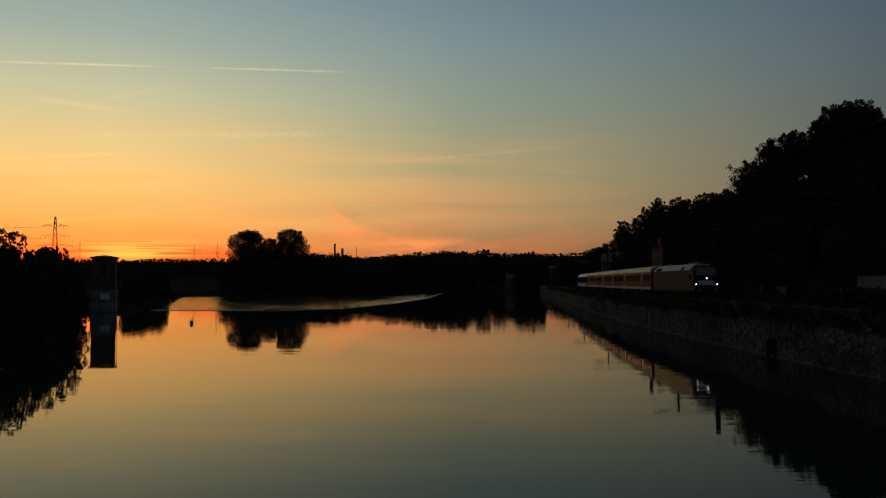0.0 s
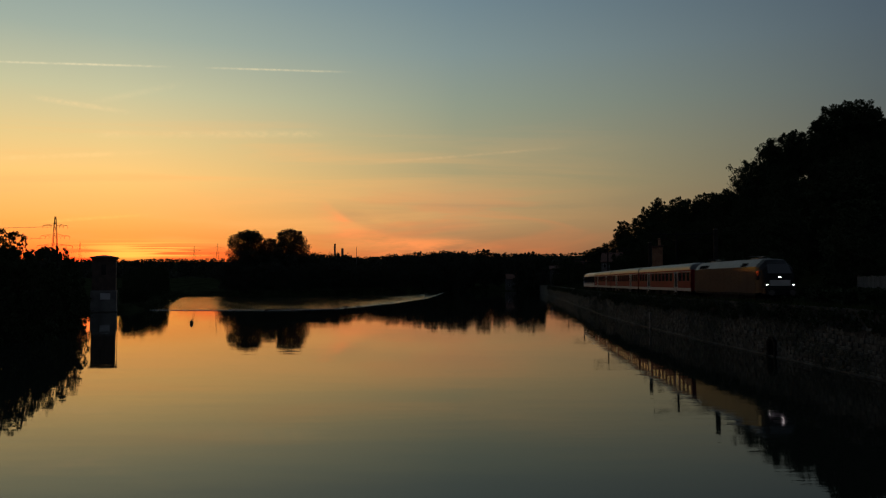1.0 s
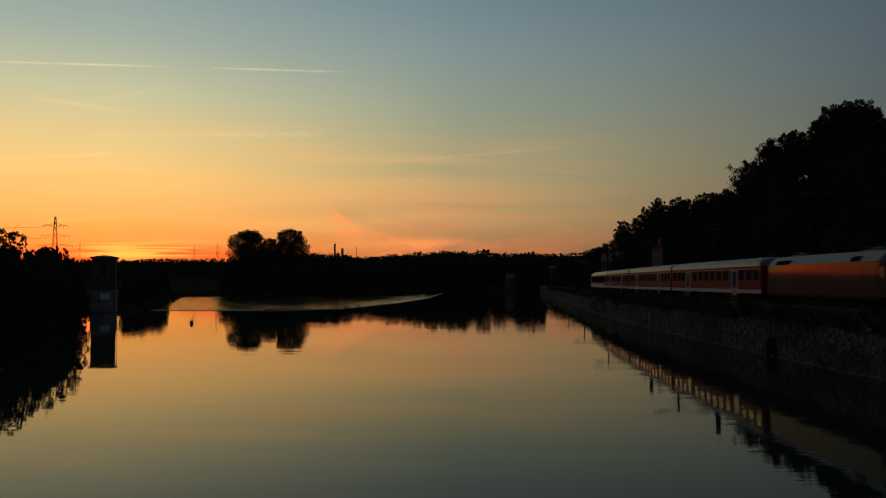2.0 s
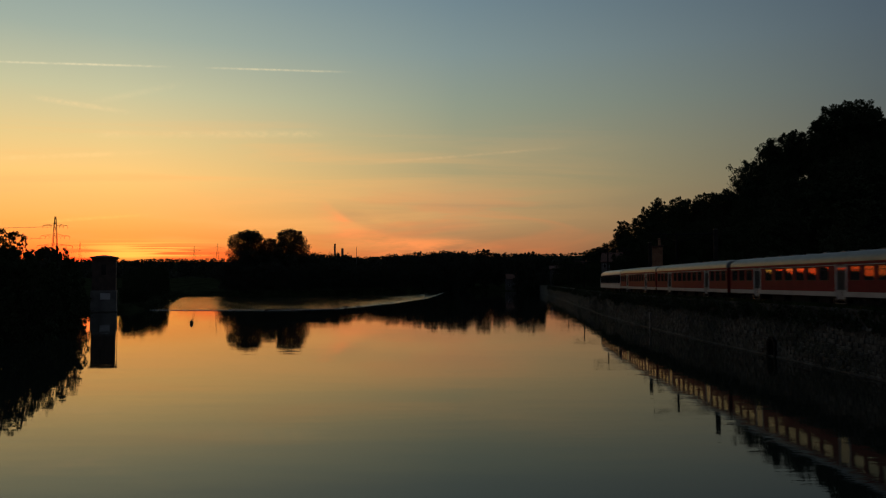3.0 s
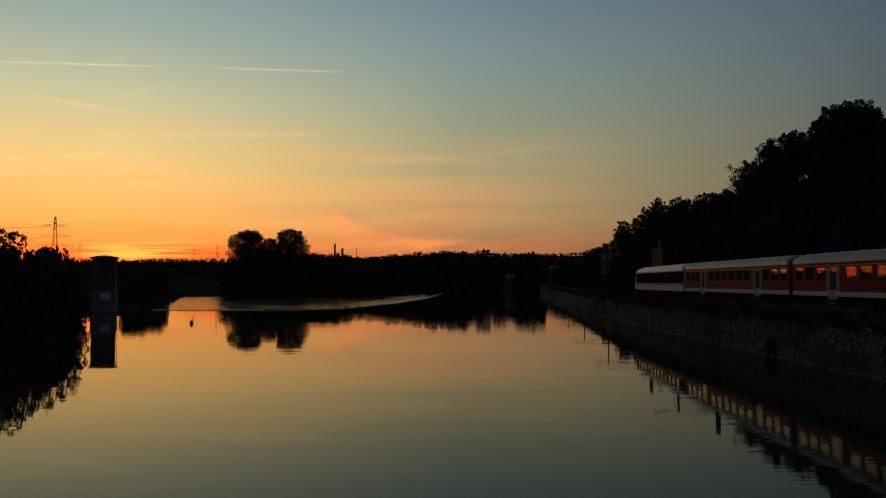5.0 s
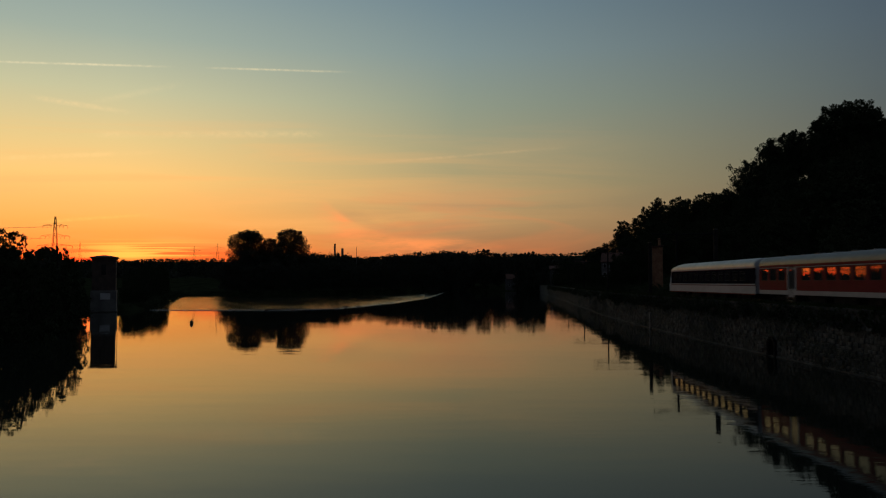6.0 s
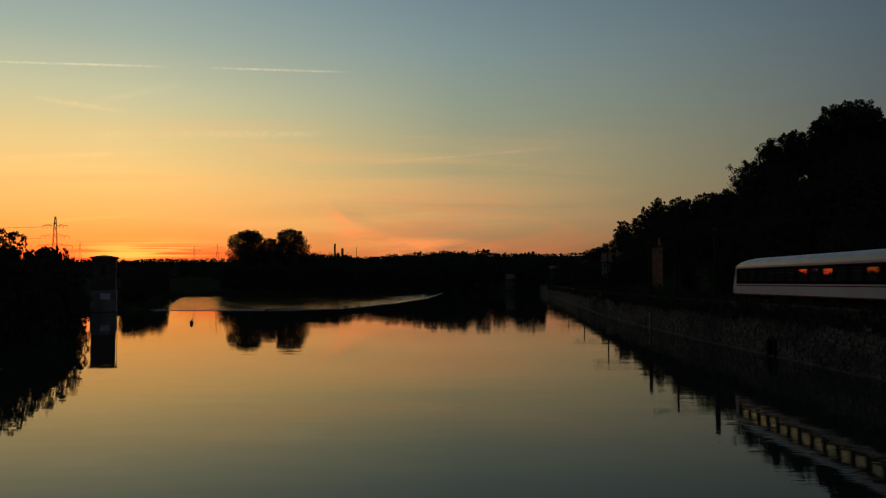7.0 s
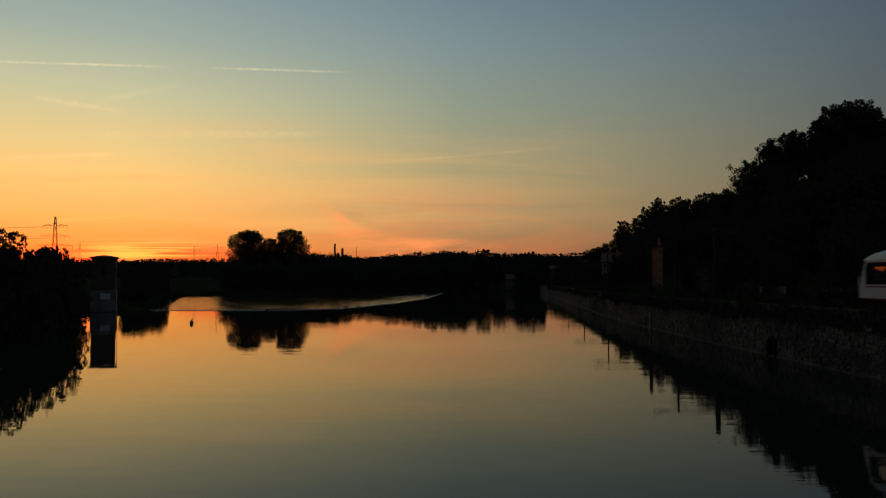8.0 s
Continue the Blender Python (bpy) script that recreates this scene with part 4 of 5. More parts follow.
TREE_LABELS = {
    "hill": "broad-leaved tree in full dark leaf on the wooded hillside",
    "bank": "leafy willow-like tree leaning over the river bank",
    "far": "rounded leafy tree on the far river bank",
}
PROTO = {}
for place, name in (("hill", "hillside_tree"), ("bank", "bank_tree"), ("far", "far_bank_tree")):
    PROTO[place] = [tree_prototype(name, 20 + 7 * k + len(place), width=(0.62, 0.74, 0.55, 0.82)[k], low=(0.2, 0.14, 0.26, 0.10)[k] if place == "hill" else 0.05,
                                   clumps=(84, 96, 78, 100)[k] if place != "bank" else (74, 80, 66, 84)[k], leaf={"hill": 0.0145, "bank": 0.019, "far": 0.021}[place], per=76 if place == "hill" else 42, core=0.42 if place != "bank" else 0.30, fill=0.5 if place != "bank" else 0.35, label=TREE_LABELS[place], group="trees on the " + place, leaf_mat=LEAF_HAZED if place == "far" else LEAF) for k in range(4)]
PLACED = {"hill": 0, "bank": 0, "far": 0}
FREE = {p: list(v) for p, v in PROTO.items()}


def plant(place, x, y, top, wide=1.0, turn=None, kind=None):
    """A tree whose crown reaches the height top at (x, y)."""
    k = PLACED[place]
    PLACED[place] += 1
    z = ground_z(x, y)
    h = max(top - z, 2.0)
    which = k % 4 if kind is None else kind
    m = Matrix.Translation((x, y, z)) @ Matrix.Rotation(turn if turn is not None else k * 2.4, 4, "Z") @ Matrix.Diagonal((h * wide, h * wide, h, 1))
    proto = PROTO[place][which]
    if proto in FREE[place]:
        FREE[place].remove(proto)
        proto.matrix_basis = m
        return proto
    t = copy_thing(proto, Matrix())
    t.matrix_basis = m
    return t


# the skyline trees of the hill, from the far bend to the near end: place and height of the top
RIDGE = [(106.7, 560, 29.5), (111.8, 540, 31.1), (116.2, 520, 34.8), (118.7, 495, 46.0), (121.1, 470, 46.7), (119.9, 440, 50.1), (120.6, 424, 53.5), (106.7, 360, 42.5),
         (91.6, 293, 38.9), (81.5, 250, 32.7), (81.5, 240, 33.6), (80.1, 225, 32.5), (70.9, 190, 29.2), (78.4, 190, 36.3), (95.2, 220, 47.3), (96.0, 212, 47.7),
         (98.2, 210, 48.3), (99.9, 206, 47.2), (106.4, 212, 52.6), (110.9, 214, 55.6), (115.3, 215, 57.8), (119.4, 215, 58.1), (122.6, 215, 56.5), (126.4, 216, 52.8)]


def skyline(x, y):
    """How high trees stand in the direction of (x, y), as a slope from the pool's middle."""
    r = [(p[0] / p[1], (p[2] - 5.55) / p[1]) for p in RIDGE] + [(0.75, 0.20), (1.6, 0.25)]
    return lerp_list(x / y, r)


def plant_hill():
    rng = random.Random(5)
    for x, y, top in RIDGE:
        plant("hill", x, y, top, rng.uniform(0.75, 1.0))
    for x, y, top, w in ((104.5, 525, 29.4, 1.1), (112.6, 522, 32.8, 1.1), (115.0, 497, 39.6, 0.9), (109.5, 530, 30.4, 1.1)):
        plant("hill", x, y, top, w)
    for x, y, top in ((76, 138, 29.0), (78.5, 140, 30.5), (80, 142, 31.5), (84, 147, 33.0), (82.5, 150, 33.0), (86.5, 151, 34.0), (88, 153, 34.5), (90, 154, 34.0)):
        plant("hill", x, y, top, 0.95)
    # a half-dead tree on the skyline
    bare = tree_prototype("bare_tree", 77, width=0.8, low=0.45, clumps=80, bare=True, label="half-dead tree with bare twigs on the hillside skyline")
    bare.matrix_basis = Matrix.Translation((82.0, 205, ground_z(82.0, 205))) @ Matrix.Diagonal((14, 14, 39.0 - ground_z(82.0, 205), 1))
    for u, step in ((12, 8), (19, 10), (29, 12), (42, 13), (57, 14), (74, 15)):
        y = 42.0
        while y < 500:
            yy = y + rng.uniform(-3, 3)
            x = wall_x(yy) + u + rng.uniform(-2.5, 2.5)
            y += step * (0.8 + y * 0.003)
            if x / yy > 0.66 or (u < 22 and 116 < yy < 182) or (u < 30 and 250 < yy < 275):
                continue
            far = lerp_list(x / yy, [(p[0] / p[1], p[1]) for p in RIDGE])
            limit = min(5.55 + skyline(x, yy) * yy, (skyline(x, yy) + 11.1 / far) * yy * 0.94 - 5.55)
            tall = rng.uniform(5, 8) if u == 12 else rng.uniform(13, 19)
            top = min(limit * rng.uniform(0.86, 0.95), ground_z(x, yy) + tall)
            if top - ground_z(x, yy) > 3:
                plant("hill", x, yy, top, rng.uniform(0.9, 1.2))


def plant_banks():
    rng = random.Random(8)
    left = [(-52, 79, 11.4), (-48.9, 84, 11.6), (-50.2, 88.5, 11.1), (-53.6, 96, 9.6), (-55.4, 102, 9.5), (-58.2, 110, 10.7), (-60.2, 115, 11.2), (-63.0, 119.5, 11.2), (-66.4, 125, 9.8)]
    for x, y, top in left:
        plant("bank", x, y, top, rng.uniform(0.72, 0.86))
    for x, y, top, w in ((-62.6, 123, 11.6, 0.55), (-63.9, 129, 11.2, 0.5), (-66.2, 136, 10.2, 0.42)):
        plant("bank", x, y, top, w)
    for x, y, top in ((-40.8, 80, 7.8), (-42.8, 86, 7.5), (-45.3, 92, 6.9), (-48, 99, 6.4), (-51.2, 105, 5.8), (-55.2, 111, 5.0), (-59.2, 116, 4.2), (-39.5, 73, 7.9)):
        plant("bank", x - 0.5, y, top, rng.uniform(0.7, 0.85))
    for x, y, top in ((-55.5, 108, 9.8), (-58.4, 112, 10.4), (-61.2, 116.5, 10.6), (-64.5, 121, 9.6), (-52.8, 101, 8.6)):
        plant("far", x, y, top, 0.8)
    # added trees, unseen left of the view, that block low sky light
    for k in range(6):
        plant("bank", -48 - rng.uniform(0, 2), 30 + k * 7.5, 10.5 + rng.uniform(-1, 1), 0.9)
    # bank beyond the tower
    for k in range(14):
        y = 158 + k * 9
        x = lerp_list(y, LEFT_BANK) - 2.5
        if -0.462 < x / y < -0.36:
            high = min(12.0, 0.073 * y - 5.55)
            plant("bank", x - 1.5, y, high + rng.uniform(-3.6, 0.2), rng.uniform(0.6, 0.85))
            plant("bank", x - 6, y + 5, high + rng.uniform(-1.6, 0.5), rng.uniform(0.6, 0.85))
            plant("bank", x - 4, y + 2, high * 0.55, 1.1)
    for x, y, top in ((-65, 155, 4.8), (-63.5, 156, 5.6), (-62, 158, 4.6)):
        plant("bank", x, y, top, 1.0)
    # far shore below the weir
    for k in range(24):
        x = -97 + k * 5.0
        y = lerp_list(x, FAR_BANK) + 5 + rng.uniform(0, 4)
        top = 5.55 + y * 0.026 + rng.uniform(-1.6, 0.6)
        plant("far", x, y, top, rng.uniform(1.0, 1.3))
    # two great trees side by side
    for x, y, top, w, kd in ((-134.5, 520, 42.3, 1.0, 1), (-120, 524, 36.5, 0.8, 0), (-104.5, 520, 42.6, 0.98, 3)):
        t = tree_prototype("great_tree", 300 + kd, width=0.78, low=0.04, clumps=340, per=62, leaf=0.012, core=0.48, fill=0.9, label="huge dense rounded tree standing above the far bank", group="great trees", leaf_mat=LEAF_HAZED)
        z = ground_z(x, y)
        t.matrix_basis = Matrix.Translation((x, y, z)) @ Matrix.Diagonal(((top - z) * w, (top - z) * w, top - z, 1))
    for x, y, top in ((26, 484, 27.0), (45, 436, 22.5), (51, 428, 23.5), (56, 440, 21.5), (36, 492, 24.5), (12, 462, 25), (4, 452, 24.5), (-6, 440, 23)):
        plant("far", x, y, top, 0.8)


def far_woods():
    rng = np.random.default_rng(3)
    centres = []
    # treeline behind the far shore
    for x in np.arange(-330, 190, 2.6):
        for row in range(3):
            y = 575 + row * 22 + rng.uniform(-8, 8)
            r = x / y
            slope = float(np.interp(r, [-0.6, -0.37, -0.345, -0.315, -0.285, -0.26, -0.17, -0.125, -0.115, -0.09, -0.075, -0.03, 0.0, 0.045, 0.056, 0.072, 0.08, 0.12, 0.13, 0.15, 0.2],
                                    [0.022, 0.022, 0.006, 0.007, 0.026, 0.034, 0.038, 0.037, 0.022, 0.022, 0.037, 0.039, 0.041, 0.039, 0.022, 0.022, 0.036, 0.036, 0.02, 0.02, 0.036]))
            top = 5.55 + slope * y * rng.uniform(0.86, 1.02)
            z0 = ground_z(x, y)
            rad = rng.uniform(2.0, 3.6)
            for z in np.arange(z0 + 1.5, top - rad * 0.7, 3.2):
                centres.append((x + rng.normal() * 1.2, y + rng.normal(), z, 3.2))
            centres.append((x, y, top - rad * 0.8, rad))
    v, f = leaf_cloud(rng, centres, 34, 0.8, 1.0)
    centres = []
    for x in np.arange(-1000, 420, 5.0):
        x += rng.normal() * 4
        y = 1600 + rng.uniform(-60, 60)
        wave = 2.5 * noise.noise((x * 0.02, 0, 5.0)) + 1.5 * noise.noise((x * 0.07, 0, 5.0))
        top = 5.55 + y * float(np.interp(x / y, [-0.3, -0.1, 0.3], [0.0275, 0.033, 0.035])) + wave
        for z in np.arange(ground_z(x, y), top - 7, 9):
            centres.append((x, y, z, 9))
        centres.append((x, y, top - 5.5, rng.uniform(4.5, 7)))
    v2, f2 = leaf_cloud(rng, centres, 60, 2.4, 0.9)
    f = np.concatenate([f, f2 + len(v)])
    v = np.concatenate([v, v2])
    tagged(new("far_woods", np_mesh("far_woods", v, f, LEAF_HAZED)), "dark continuous woods along the far bank", "woods", kind="stuff")
    centres = []
    for x in np.arange(-2100, 700, 9):
        y = 2950 + rng.uniform(-30, 30)
        centres.append((x, y, ground_z(x, y) + rng.uniform(2, 8), rng.uniform(6, 12)))
    v, f = leaf_cloud(rng, centres, 40, 3.0, 0.8)
    tagged(new("ridge_woods", np_mesh("ridge_woods", v, f, LEAF_HAZED)), "distant wooded ridge under the sunset", "woods", kind="stuff")
    # undergrowth on the banks
    centres = []
    for y in np.arange(30, 335, 0.9):
        x = lerp_list(y, LEFT_BANK)
        centres.append((x - rng.uniform(-0.3, 2.5), y, rng.uniform(0.3, 1.6), rng.uniform(0.5, 1.1)))
    for x in np.arange(-116, 100, 1.2):
        y = lerp_list(x, FAR_BANK)
        centres.append((x, y + rng.uniform(0, 3), rng.uniform(0.4, 2.6), rng.uniform(0.9, 1.6)))
    v, f = leaf_cloud(rng, centres, 70, 0.14, 0.9)
    tagged(new("undergrowth", np_mesh("undergrowth", v, f, LEAF)), "tangled low bushes along the water's edge", "bushes", kind="stuff")
    # ivy and weeds on the foot of the hill, and grass along the wall top
    centres = []
    for y in np.arange(34, 330, 0.8):
        centres.append((wall_x(y) + rng.uniform(9.5, 13), y, 3.2 + rng.uniform(0.2, 1.5), rng.uniform(0.5, 1.2)))
    # brambles stand before the two fences
    for y0, y1, top in ((50, 66, 4.75), (73, 84, 4.35)):
        for y in np.arange(y0, y1, 0.3):
            for z in np.arange(3.3, top, 0.35):
                centres.append((wall_x(y) + rng.uniform(7.6, 8.5), y, z + rng.uniform(-0.15, 0.15), rng.uniform(0.3, 0.55)))
    v, f = leaf_cloud(rng, centres, 60, 0.14, 0.9)
    tagged(new("trackside_scrub", np_mesh("trackside_scrub", v, f, LEAF)), "dark scrub along the foot of the hill", "bushes", kind="stuff")
    n = 22000
    y = 36 + 150 * rng.random(n) ** 1.6
    x = np.array([wall_x(q) for q in y]) - 0.08 + 0.5 * rng.random(n)
    h = 0.08 + 0.34 * rng.random(n) ** 3
    lean = rng.normal(size=(n, 2)) * 0.08
    z = np.full(n, WALL_TOP - 0.02)
    base = np.stack([x, y, z], 1)
    w = np.stack([np.cos(x * 99), np.sin(x * 99), np.zeros(n)], 1) * 0.014
    tip = base + np.stack([lean[:, 0], lean[:, 1], h], 1)
    v = np.stack([base - w, base + w, tip], 1).reshape(-1, 3)
    tagged(new("verge_grass", np_mesh("verge_grass", v, np.arange(n * 3).reshape(-1, 3), GRASS)), "rough grass on the wall top beside the track", "grass", kind="stuff")


def wall_weeds():
    """Moss, ivy and weeds rooted in the joints of the quay wall, in drifts."""
    rng = np.random.default_rng(12)
    centres = []
    for _ in range(8500):
        y = 36 + 140 * rng.random() ** 1.7
        z = rng.uniform(0.05, 3.9)
        if noise.noise((y * 0.12, z * 0.5, 2.0)) + 0.25 * noise.noise((y * 0.7, z * 1.2, 5.0)) < 0.02:
            continue
        centres.append((wall_x(y) - 0.05, y, z, rng.uniform(0.04, 0.22)))
    v, f = leaf_cloud(rng, centres, 9, 0.058, 1.2)
    wx = np.array([wall_x(q) for q in v[:, 1]])
    v[:, 0] = np.minimum(v[:, 0], wx + 0.02)
    v[:, 0] = wx + (v[:, 0] - wx) * 0.6 - 0.04
    tagged(new("wall_weeds", np_mesh("wall_weeds", v, f, WEED)), "patches of pale weeds and moss on the quay wall", "weeds", kind="stuff")


def wall_ivy():
    """Ivy and bramble hanging over the top of the quay wall, ragged below."""
    rng = np.random.default_rng(21)
    centres = []
    for y in np.concatenate([np.arange(36, 130, 0.22), np.arange(130, 330, 0.6)]):
        drop = 1.2 + 0.7 * noise.noise((y * 0.11, 0, 8.0)) + 0.3 * noise.noise((y * 0.6, 0, 8.0))
        for _ in range(3):
            z = WALL_TOP - abs(drop) * rng.random() - 0.05
            centres.append((wall_x(y) - 0.08, y + rng.normal() * 0.1, z, rng.uniform(0.14, 0.30)))
    v, f = leaf_cloud(rng, centres, 22, 0.075, 1.1)
    wx = np.array([wall_x(q) for q in v[:, 1]])
    v[:, 0] = np.where(v[:, 2] > WALL_TOP, v[:, 0], np.minimum(v[:, 0], wx - 0.03))
    tagged(new("wall_ivy", np_mesh("wall_ivy", v, f, LEAF)), "dark ivy and bramble hanging over the quay wall top", "ivy", kind="stuff")


# ------------------------------------------------------------------ built things round the pool
def gauge_tower():
    t = thing("gauge_tower", "square dark brick tower on a concrete base standing in the water", "tower", pose(-63.3, 142, 0, 0, 0, 21))
    part("base", boxed(-2.2, 2.2, -2.2, 2.2, -2.2, 4.0, bevel=0.06), CONCRETE, t, "pale concrete base")
    part("shaft", boxed(-2.02, 2.02, -2.02, 2.02, 4.0, 9.7, bevel=0.03), material("tower_brick", (0.07, 0.045, 0.036), 0.85, vary=0.3, scale=1.0, bump=0.5, bump_scale=10), t, "dark brick shaft")
    part("cornice", boxed(-2.2, 2.2, -2.2, 2.2, 9.7, 9.98, bevel=0.04), CONCRETE, t)
    rings = [[(-2.42, -2.42, 10.0), (2.42, -2.42, 10.0), (2.42, 2.42, 10.0), (-2.42, 2.42, 10.0)], [(-2.42, -2.42, 10.18), (2.42, -2.42, 10.18), (2.42, 2.42, 10.18), (-2.42, 2.42, 10.18)],
             [(-0.3, -0.3, 10.58), (0.3, -0.3, 10.58), (0.3, 0.3, 10.58), (-0.3, 0.3, 10.58)]]
    part("roof", loft(rings, True, TILE, "roof"), TILE, t, "shallow hipped roof slab")
    win = part("window", boxed(-0.45, 0.35, -2.06, -1.98, 6.9, 8.8, bevel=0.02), UNDER, t, "narrow dark window slit")
    part("pane", boxed(-0.36, 0.26, -2.08, -2.06, 7.0, 8.7), PANE, win)
    part("sign", boxed(-0.55, 1.15, -2.26, -2.2, 2.35, 3.5, bevel=0.01), WHITE, t, "pale plate on the base")
    part("ladder", ladder(2.21, -1.2, 0.1, 9.6), GRILLE, t, "thin steel ladder")
    part("ledge", boxed(-2.36, 2.36, -2.36, 2.36, -0.5, 0.22, bevel=0.05), WET, t, "wet footing at the waterline")
    return t


def ladder(x, y, z0, z1):
    bm = bmesh.new()
    for s in (-0.22, 0.22):
        tube(bm, (x + 0.16, y + s, z0), (x + 0.16, y + s, z1), 0.03, sides=6)
    z = z0 + 0.2
    while z < z1:
        tube(bm, (x + 0.16, y - 0.22, z), (x + 0.16, y + 0.22, z), 0.018, sides=5)
        z += 0.3
    return bm


def pylon(x, y, high, arm):
    z = ground_z(x, y)
    p = thing("power_pylon", "lattice steel power pylon silhouetted against the sunset", "pylon", pose(x, y, z, 0, 0, 12), group="power pylons")
    hh = high - z
    bm = bmesh.new()
    lv = [0, 0.3, 0.5, 0.64, 0.76, 0.86, 0.93, 1.0]
    half = [hh * 0.052 * (1 - k) ** 0.9 + 0.3 for k in lv]
    thick = 0.12 if y < 600 else 0.00006 * y
    for i in range(len(lv) - 1):
        za, zb = lv[i] * hh, lv[i + 1] * hh
        for sx, sy in ((-1, -1), (1, -1), (1, 1), (-1, 1)):
            tube(bm, (sx * half[i], sy * half[i], za), (sx * half[i + 1], sy * half[i + 1], zb), thick, thick, 4)
        for sy in (-1, 1):
            tube(bm, (-half[i], sy * half[i], za), (half[i + 1], sy * half[i + 1], zb), thick * 0.6, thick * 0.6, 4)
            tube(bm, (half[i], sy * half[i], za), (-half[i + 1], sy * half[i + 1], zb), thick * 0.6, thick * 0.6, 4)
            tube(bm, (sy * half[i], -half[i], za), (sy * half[i + 1], half[i + 1], zb), thick * 0.6, thick * 0.6, 4)
    part("tower_frame", bm, GALV, p)
    for k, w in ((0.55, arm * 1.2), (0.70, arm), (0.86, arm * 0.84)):
        a = bmesh.new()
        zz = k * hh
        for s in (-1, 1):
            tube(a, (s * 0.4, 0, zz + 1.3), (s * w, 0, zz), thick * 0.8, thick * 0.6, 4)
            tube(a, (s * 0.4, 0, zz), (s * w, 0, zz), thick * 0.8, thick * 0.6, 4)
            for j in (0.35, 0.65, 1.0):
                tube(a, (s * w * j, 0, zz), (s * w * j, 0, zz - 1.6), thick * 0.7, thick * 0.7, 4)
            tube(a, (s * w * 0.5, 0, zz), (s * w * 0.4, 0, zz + 0.8), thick * 0.5, thick * 0.5, 4)
        part("crossarm", a, GALV, p)
    return p


def wires():
    for i, (x, z) in enumerate(((-240.5, 32.2), (-227, 32.2), (-239.0, 38.9), (-228, 38.9))):
        bm = bmesh.new()
        a, b = Vector((x, 455, z)), Vector((x - 330, 420, z + 1.0))
        last = a
        for k in range(1, 25):
            s = k / 24
            q = a.lerp(b, s) - Vector((0, 0, 9.0 * 4 * s * (1 - s) * 0.4))
            tube(bm, last, q, 0.05, 0.05, 4)
            last = q
        me = bpy.data.meshes.new("power_line")
        bm.to_mesh(me)
        bm.free()
        me.materials.append(STEEL)
        tagged(new("power_line", me), "thin sagging power line wire", "cable", group="power lines")


def chimney(x, y, top, r, name="factory_chimney", label="tall slim factory chimney on the horizon"):
    z = ground_z(x, y)
    t = thing(name, label, "chimney", pose(x, y, z))
    part("stack", tube(bmesh.new(), (0, 0, -1), (0, 0, top - z), r * 1.15, r * 0.9, 14), CONCRETE, t)
    part("rim", tube(bmesh.new(), (0, 0, top - z - 1.2), (0, 0, top - z + 0.3), r * 1.05, r * 1.05, 14), STEEL, t)


def house(name, label, x, y, turn, w, d, eave, ridge, wall_mat, rows, cols, z=None):
    """A gabled house; its front faces local -y and the ridge runs along x."""
    z = ground_z(x, y) if z is None else z
    t = thing(name, label, "house", pose(x, y, z, 0, 0, turn), group="houses in the valley")
    sec = [(-d / 2, -1.5), (-d / 2, eave), (0, ridge), (d / 2, eave), (d / 2, -1.5)]
    part("wall", loft([[(s * w / 2, a, b) for a, b in sec] for s in (-1, 1)], True, wall_mat, "wall"), wall_mat, t)
    rs = [(-d / 2 - 0.4, eave - 0.22), (0, ridge + 0.06), (d / 2 + 0.4, eave - 0.22), (d / 2 + 0.4, eave - 0.02), (0, ridge + 0.28), (-d / 2 - 0.4, eave - 0.02)]
    roof = part("roof", loft([[(s * (w / 2 + 0.35), a, b) for a, b in rs] for s in (-1, 1)], True, TILE, "roof"), TILE, t, "tiled gable roof")
    part("chimney", boxed(w * 0.2, w * 0.2 + 0.7, -0.35, 0.35, ridge - 0.6, ridge + 1.2, bevel=0.02), BRICK, roof)
    for i in range(rows):
        for j in range(cols):
            cx = -w / 2 + w * (j + 0.5) / cols
            cz = 1.0 + i * (eave - 0.3) / rows
            win = part("window", boxed(cx - 0.55, cx + 0.55, -d / 2 - 0.05, -d / 2 + 0.05, cz, cz + 1.4, bevel=0.01), WHITE, t, "white-framed window")
            part("pane", boxed(cx - 0.46, cx + 0.46, -d / 2 - 0.07, -d / 2 - 0.052, cz + 0.09, cz + 1.31), PANE, win)
            part("sill", boxed(cx - 0.62, cx + 0.62, -d / 2 - 0.16, -d / 2, cz - 0.08, cz), CONCRETE, win)
    return t


def signal_house():
    t = thing("signal_house", "tall narrow brick railway building catching orange light", "building", pose(45.4, 161, 3.0, 0, 0, -17), group="houses in the valley")
    part("wall", boxed(-0.95, 1.15, -1.2, 4.0, -0.5, 10.0, bevel=0.03), BRICK, t, "orange brick wall")
    rings = [[(-1.25, -1.5, 9.8), (1.4, -1.5, 10.15), (1.4, 4.3, 10.15), (-1.25, 4.3, 9.8)], [(-1.25, -1.5, 10.02), (1.4, -1.5, 10.40), (1.4, 4.3, 10.40), (-1.25, 4.3, 10.02)]]
    part("roof", loft(rings, True, TILE, "roof"), TILE, t, "slanting roof slab")
    part("corner_post", boxed(-1.22, -0.98, -1.3, -1.06, -0.5, 9.8, bevel=0.02), PLASTER, t, "pale corner post")
    part("chimney", boxed(0.2, 0.75, 1.0, 1.6, 10.0, 11.9, bevel=0.03), BRICK, t)
    for z in (3.3, 6.6):
        part("string_course", boxed(-0.98, 1.18, -1.23, 4.03, z, z + 0.12, bevel=0.02), BRICK, t)


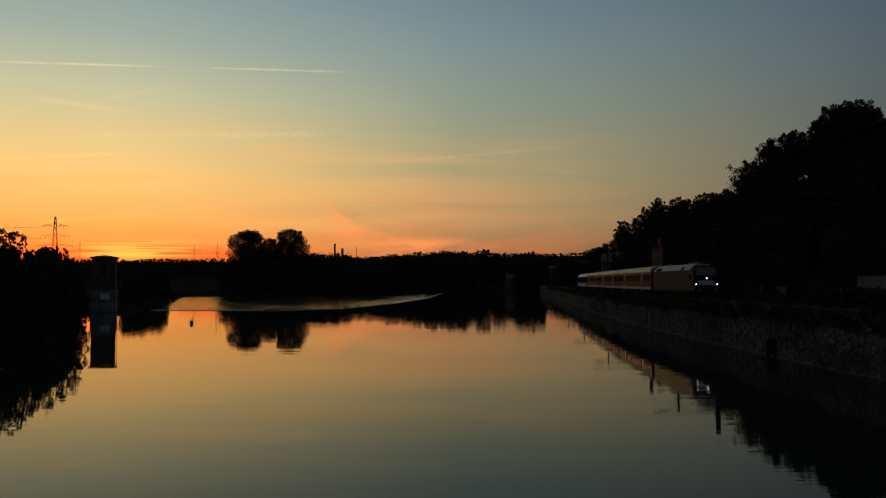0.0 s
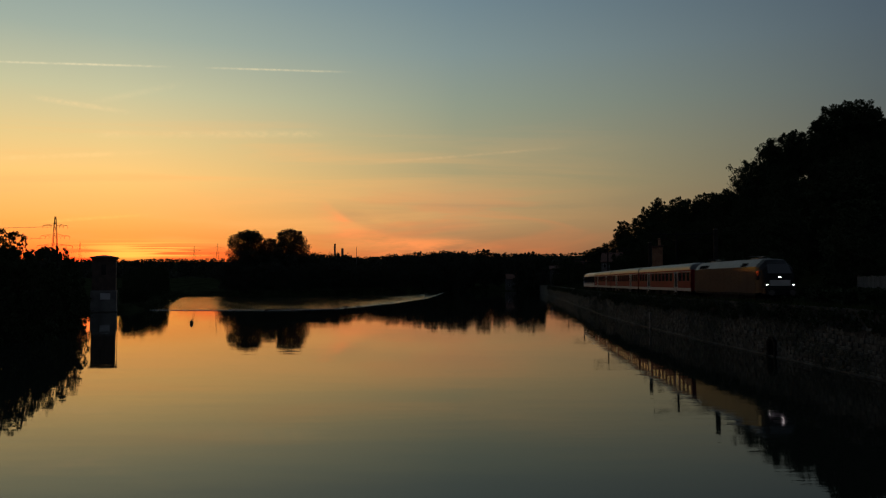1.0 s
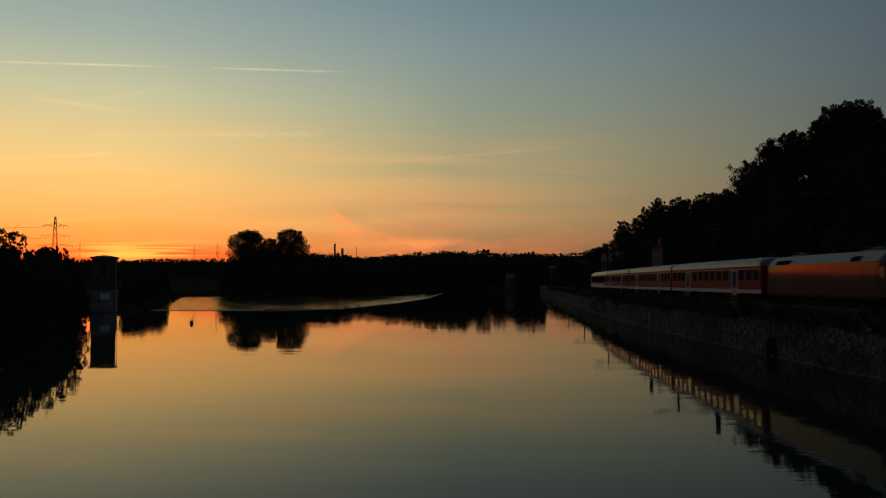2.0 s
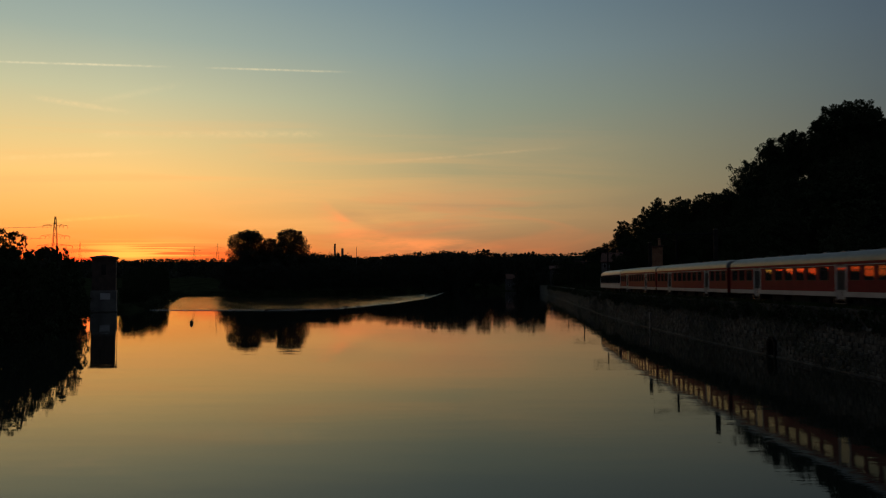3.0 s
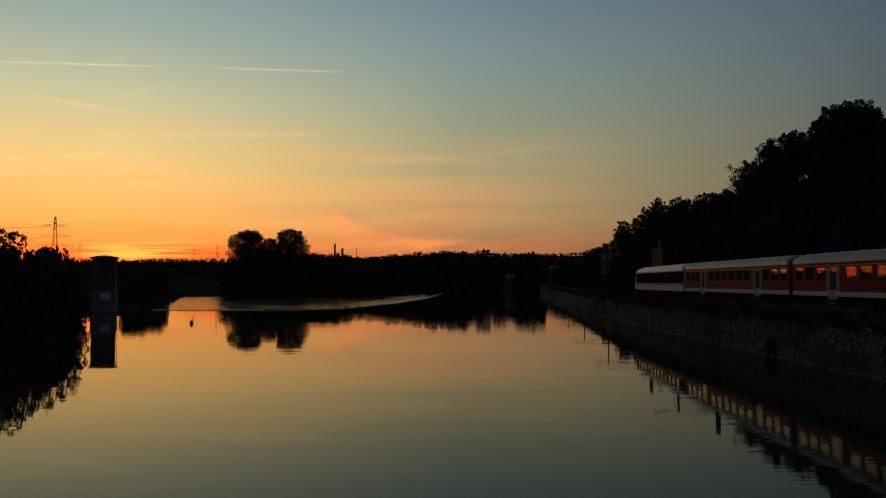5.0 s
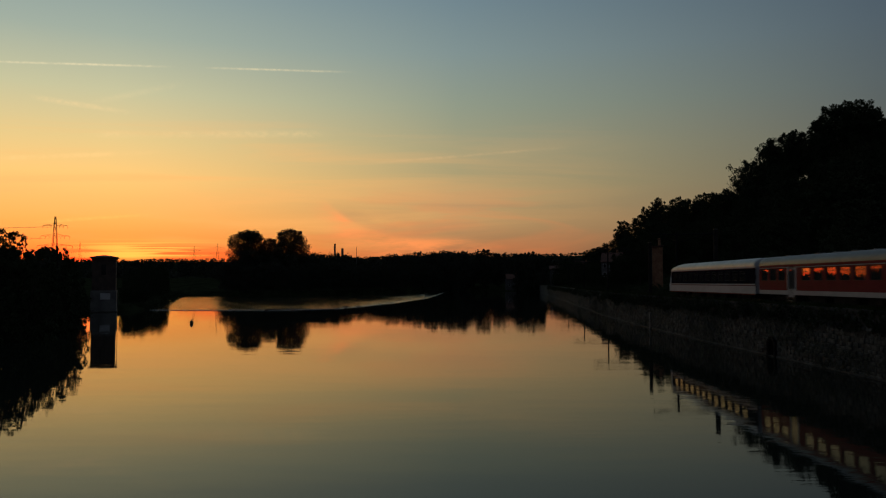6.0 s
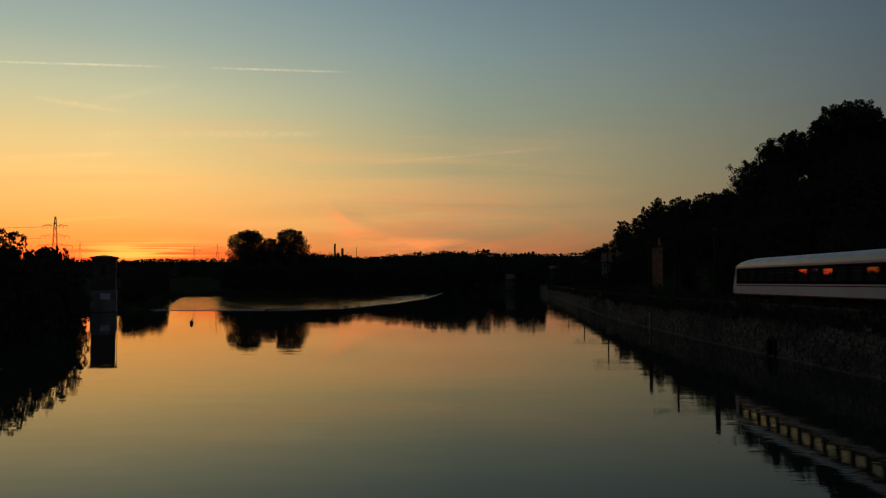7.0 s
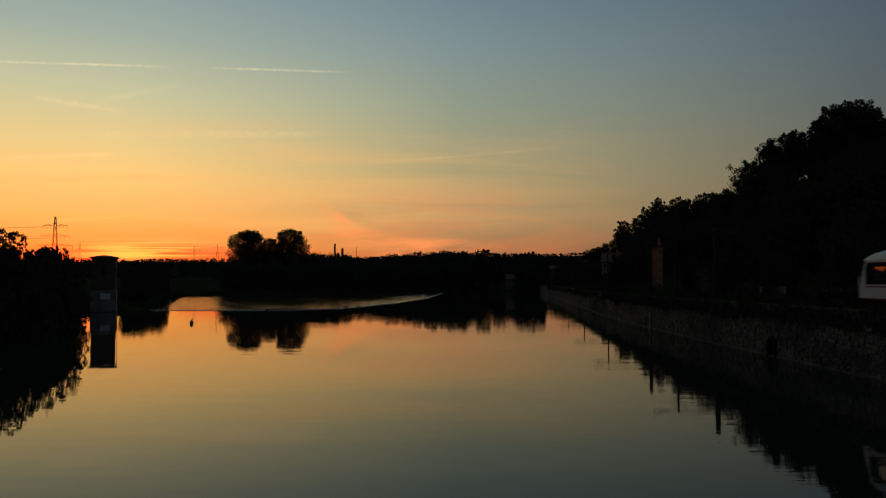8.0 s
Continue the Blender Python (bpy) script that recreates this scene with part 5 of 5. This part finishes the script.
def fence(name, label, x0, y0, x1, y1, high, mat, pitch=0.32):
    a, b = Vector((x0, y0, 0)), Vector((x1, y1, 0))
    d = b - a
    n = int(d.length / pitch)
    f = thing(name, label, "fence", Matrix.Translation((x0, y0, ground_z(x0, y0))) @ Matrix.Rotation(math.atan2(d.y, d.x), 4, "Z"))
    bd = boxed(0, pitch * 0.86, -0.02, 0.02, 0.1, high, bevel=0.008)
    me = bpy.data.meshes.new("board")
    bd.to_mesh(me)
    bd.free()
    me.materials.append(mat)
    rng = random.Random(4)
    for k in range(n):
        part("board", me, mat, f, "", pose(k * pitch, rng.uniform(-0.015, 0.015), rng.uniform(-0.05, 0.03)))
    for z in (0.4, high - 0.35):
        part("rail_bar", boxed(0, d.length, 0.03, 0.09, z, z + 0.1), WOOD, f)
    k = 0.0
    while k <= d.length:
        part("post", boxed(k - 0.06, k + 0.06, 0.04, 0.16, -0.3, high + 0.08, bevel=0.01), WOOD, f)
        k += 2.0


def buoy():
    b = thing("buoy", "small dark mooring buoy floating on the pool", "buoy", pose(-33.7, 102, 0))
    bm = bmesh.new()
    bmesh.ops.create_uvsphere(bm, u_segments=20, v_segments=12, radius=0.23, matrix=Matrix.Translation((0, 0, 0.16)) @ Matrix.Diagonal((1, 1, 1.25, 1)))
    part("float", bm, RUBBER, b)
    part("ring", tube(bmesh.new(), (0, 0, 0.42), (0, 0, 0.52), 0.05, 0.04, 10), STEEL, b)


def driftwood(x, dy, length, turn, branch):
    y = lerp_list(x, WEIR) + dy
    t = thing("driftwood", "dark driftwood log stranded on the weir", "driftwood", pose(x, y, 0.16, 0, 0, turn), group="driftwood on the weir")
    bm = bmesh.new()
    tube(bm, (-length / 2, 0, 0), (0, 0.1, 0.06), 0.16, 0.13, 8)
    tube(bm, (0, 0.1, 0.06), (length / 2, 0, 0.02), 0.13, 0.06, 8)
    part("log", bm, BARK, t)
    if branch:
        tw = bmesh.new()
        tube(tw, (0, 0.1, 0.05), (length * 0.3, 0.1, 0.9), 0.06, 0.02, 6)
        tube(tw, (length * 0.15, 0.1, 0.45), (-length * 0.1, 0.2, 0.8), 0.04, 0.01, 5)
        part("branch", tw, BARK, t)


plant_hill()
plant_banks()
far_woods()
wall_weeds()
wall_ivy()
gauge_tower()
pylon(-233, 455, 45, 8.2)
pylon(-360, 752, 45, 8.2)
pylon(-235, 790, 46, 8.2)
pylon(-279, 850, 45.5, 8.2)
wires()
chimney(-214, 1500, 81, 2.0)
chimney(-199, 1500, 72, 2.6)
chimney(-171, 1500, 75, 0.5, "radio_mast", "thin radio mast on the horizon")
house("river_house", "pale rendered house by the far bank", 43, 468, 5, 8.5, 7, 5.5, 8.3, GREYPLASTER, 2, 3, z=2.0)
house("mill_building", "grey rendered mill building near the river bend", 70, 470, -8, 7.5, 9, 10.5, 12.5, GREYPLASTER, 3, 2, z=3.0)
house("bend_house", "grey house by the railway bend", 81, 440, -10, 8, 9, 11, 14.5, GREYPLASTER, 3, 3, z=3.0)
house("hillside_house", "pale house half hidden by trees above the railway", 58.5, 262, -20, 6.5, 7, 6.0, 9.0, PLASTER, 2, 3, z=6.5)
signal_house()
fence("board_fence", "weathered pale board fence behind the railway", 35.2, 64.5, 35.2, 54, 2.9, BOARD)
fence("low_fence", "low pale slatted fence beside the railway", 34.2, 82, 34.2, 75.6, 2.02, BOARD, 0.25)
buoy()
for x, dy, ln, tn, br in ((-33.5, -0.4, 3.2, 8, False), (-30.0, -0.3, 2.2, -5, False), (-21.0, -0.2, 1.8, 30, True), (-19.2, -0.4, 2.0, 55, True), (-15.5, -0.3, 1.4, 70, False)):
    driftwood(x, dy, ln, tn, br)
motions()
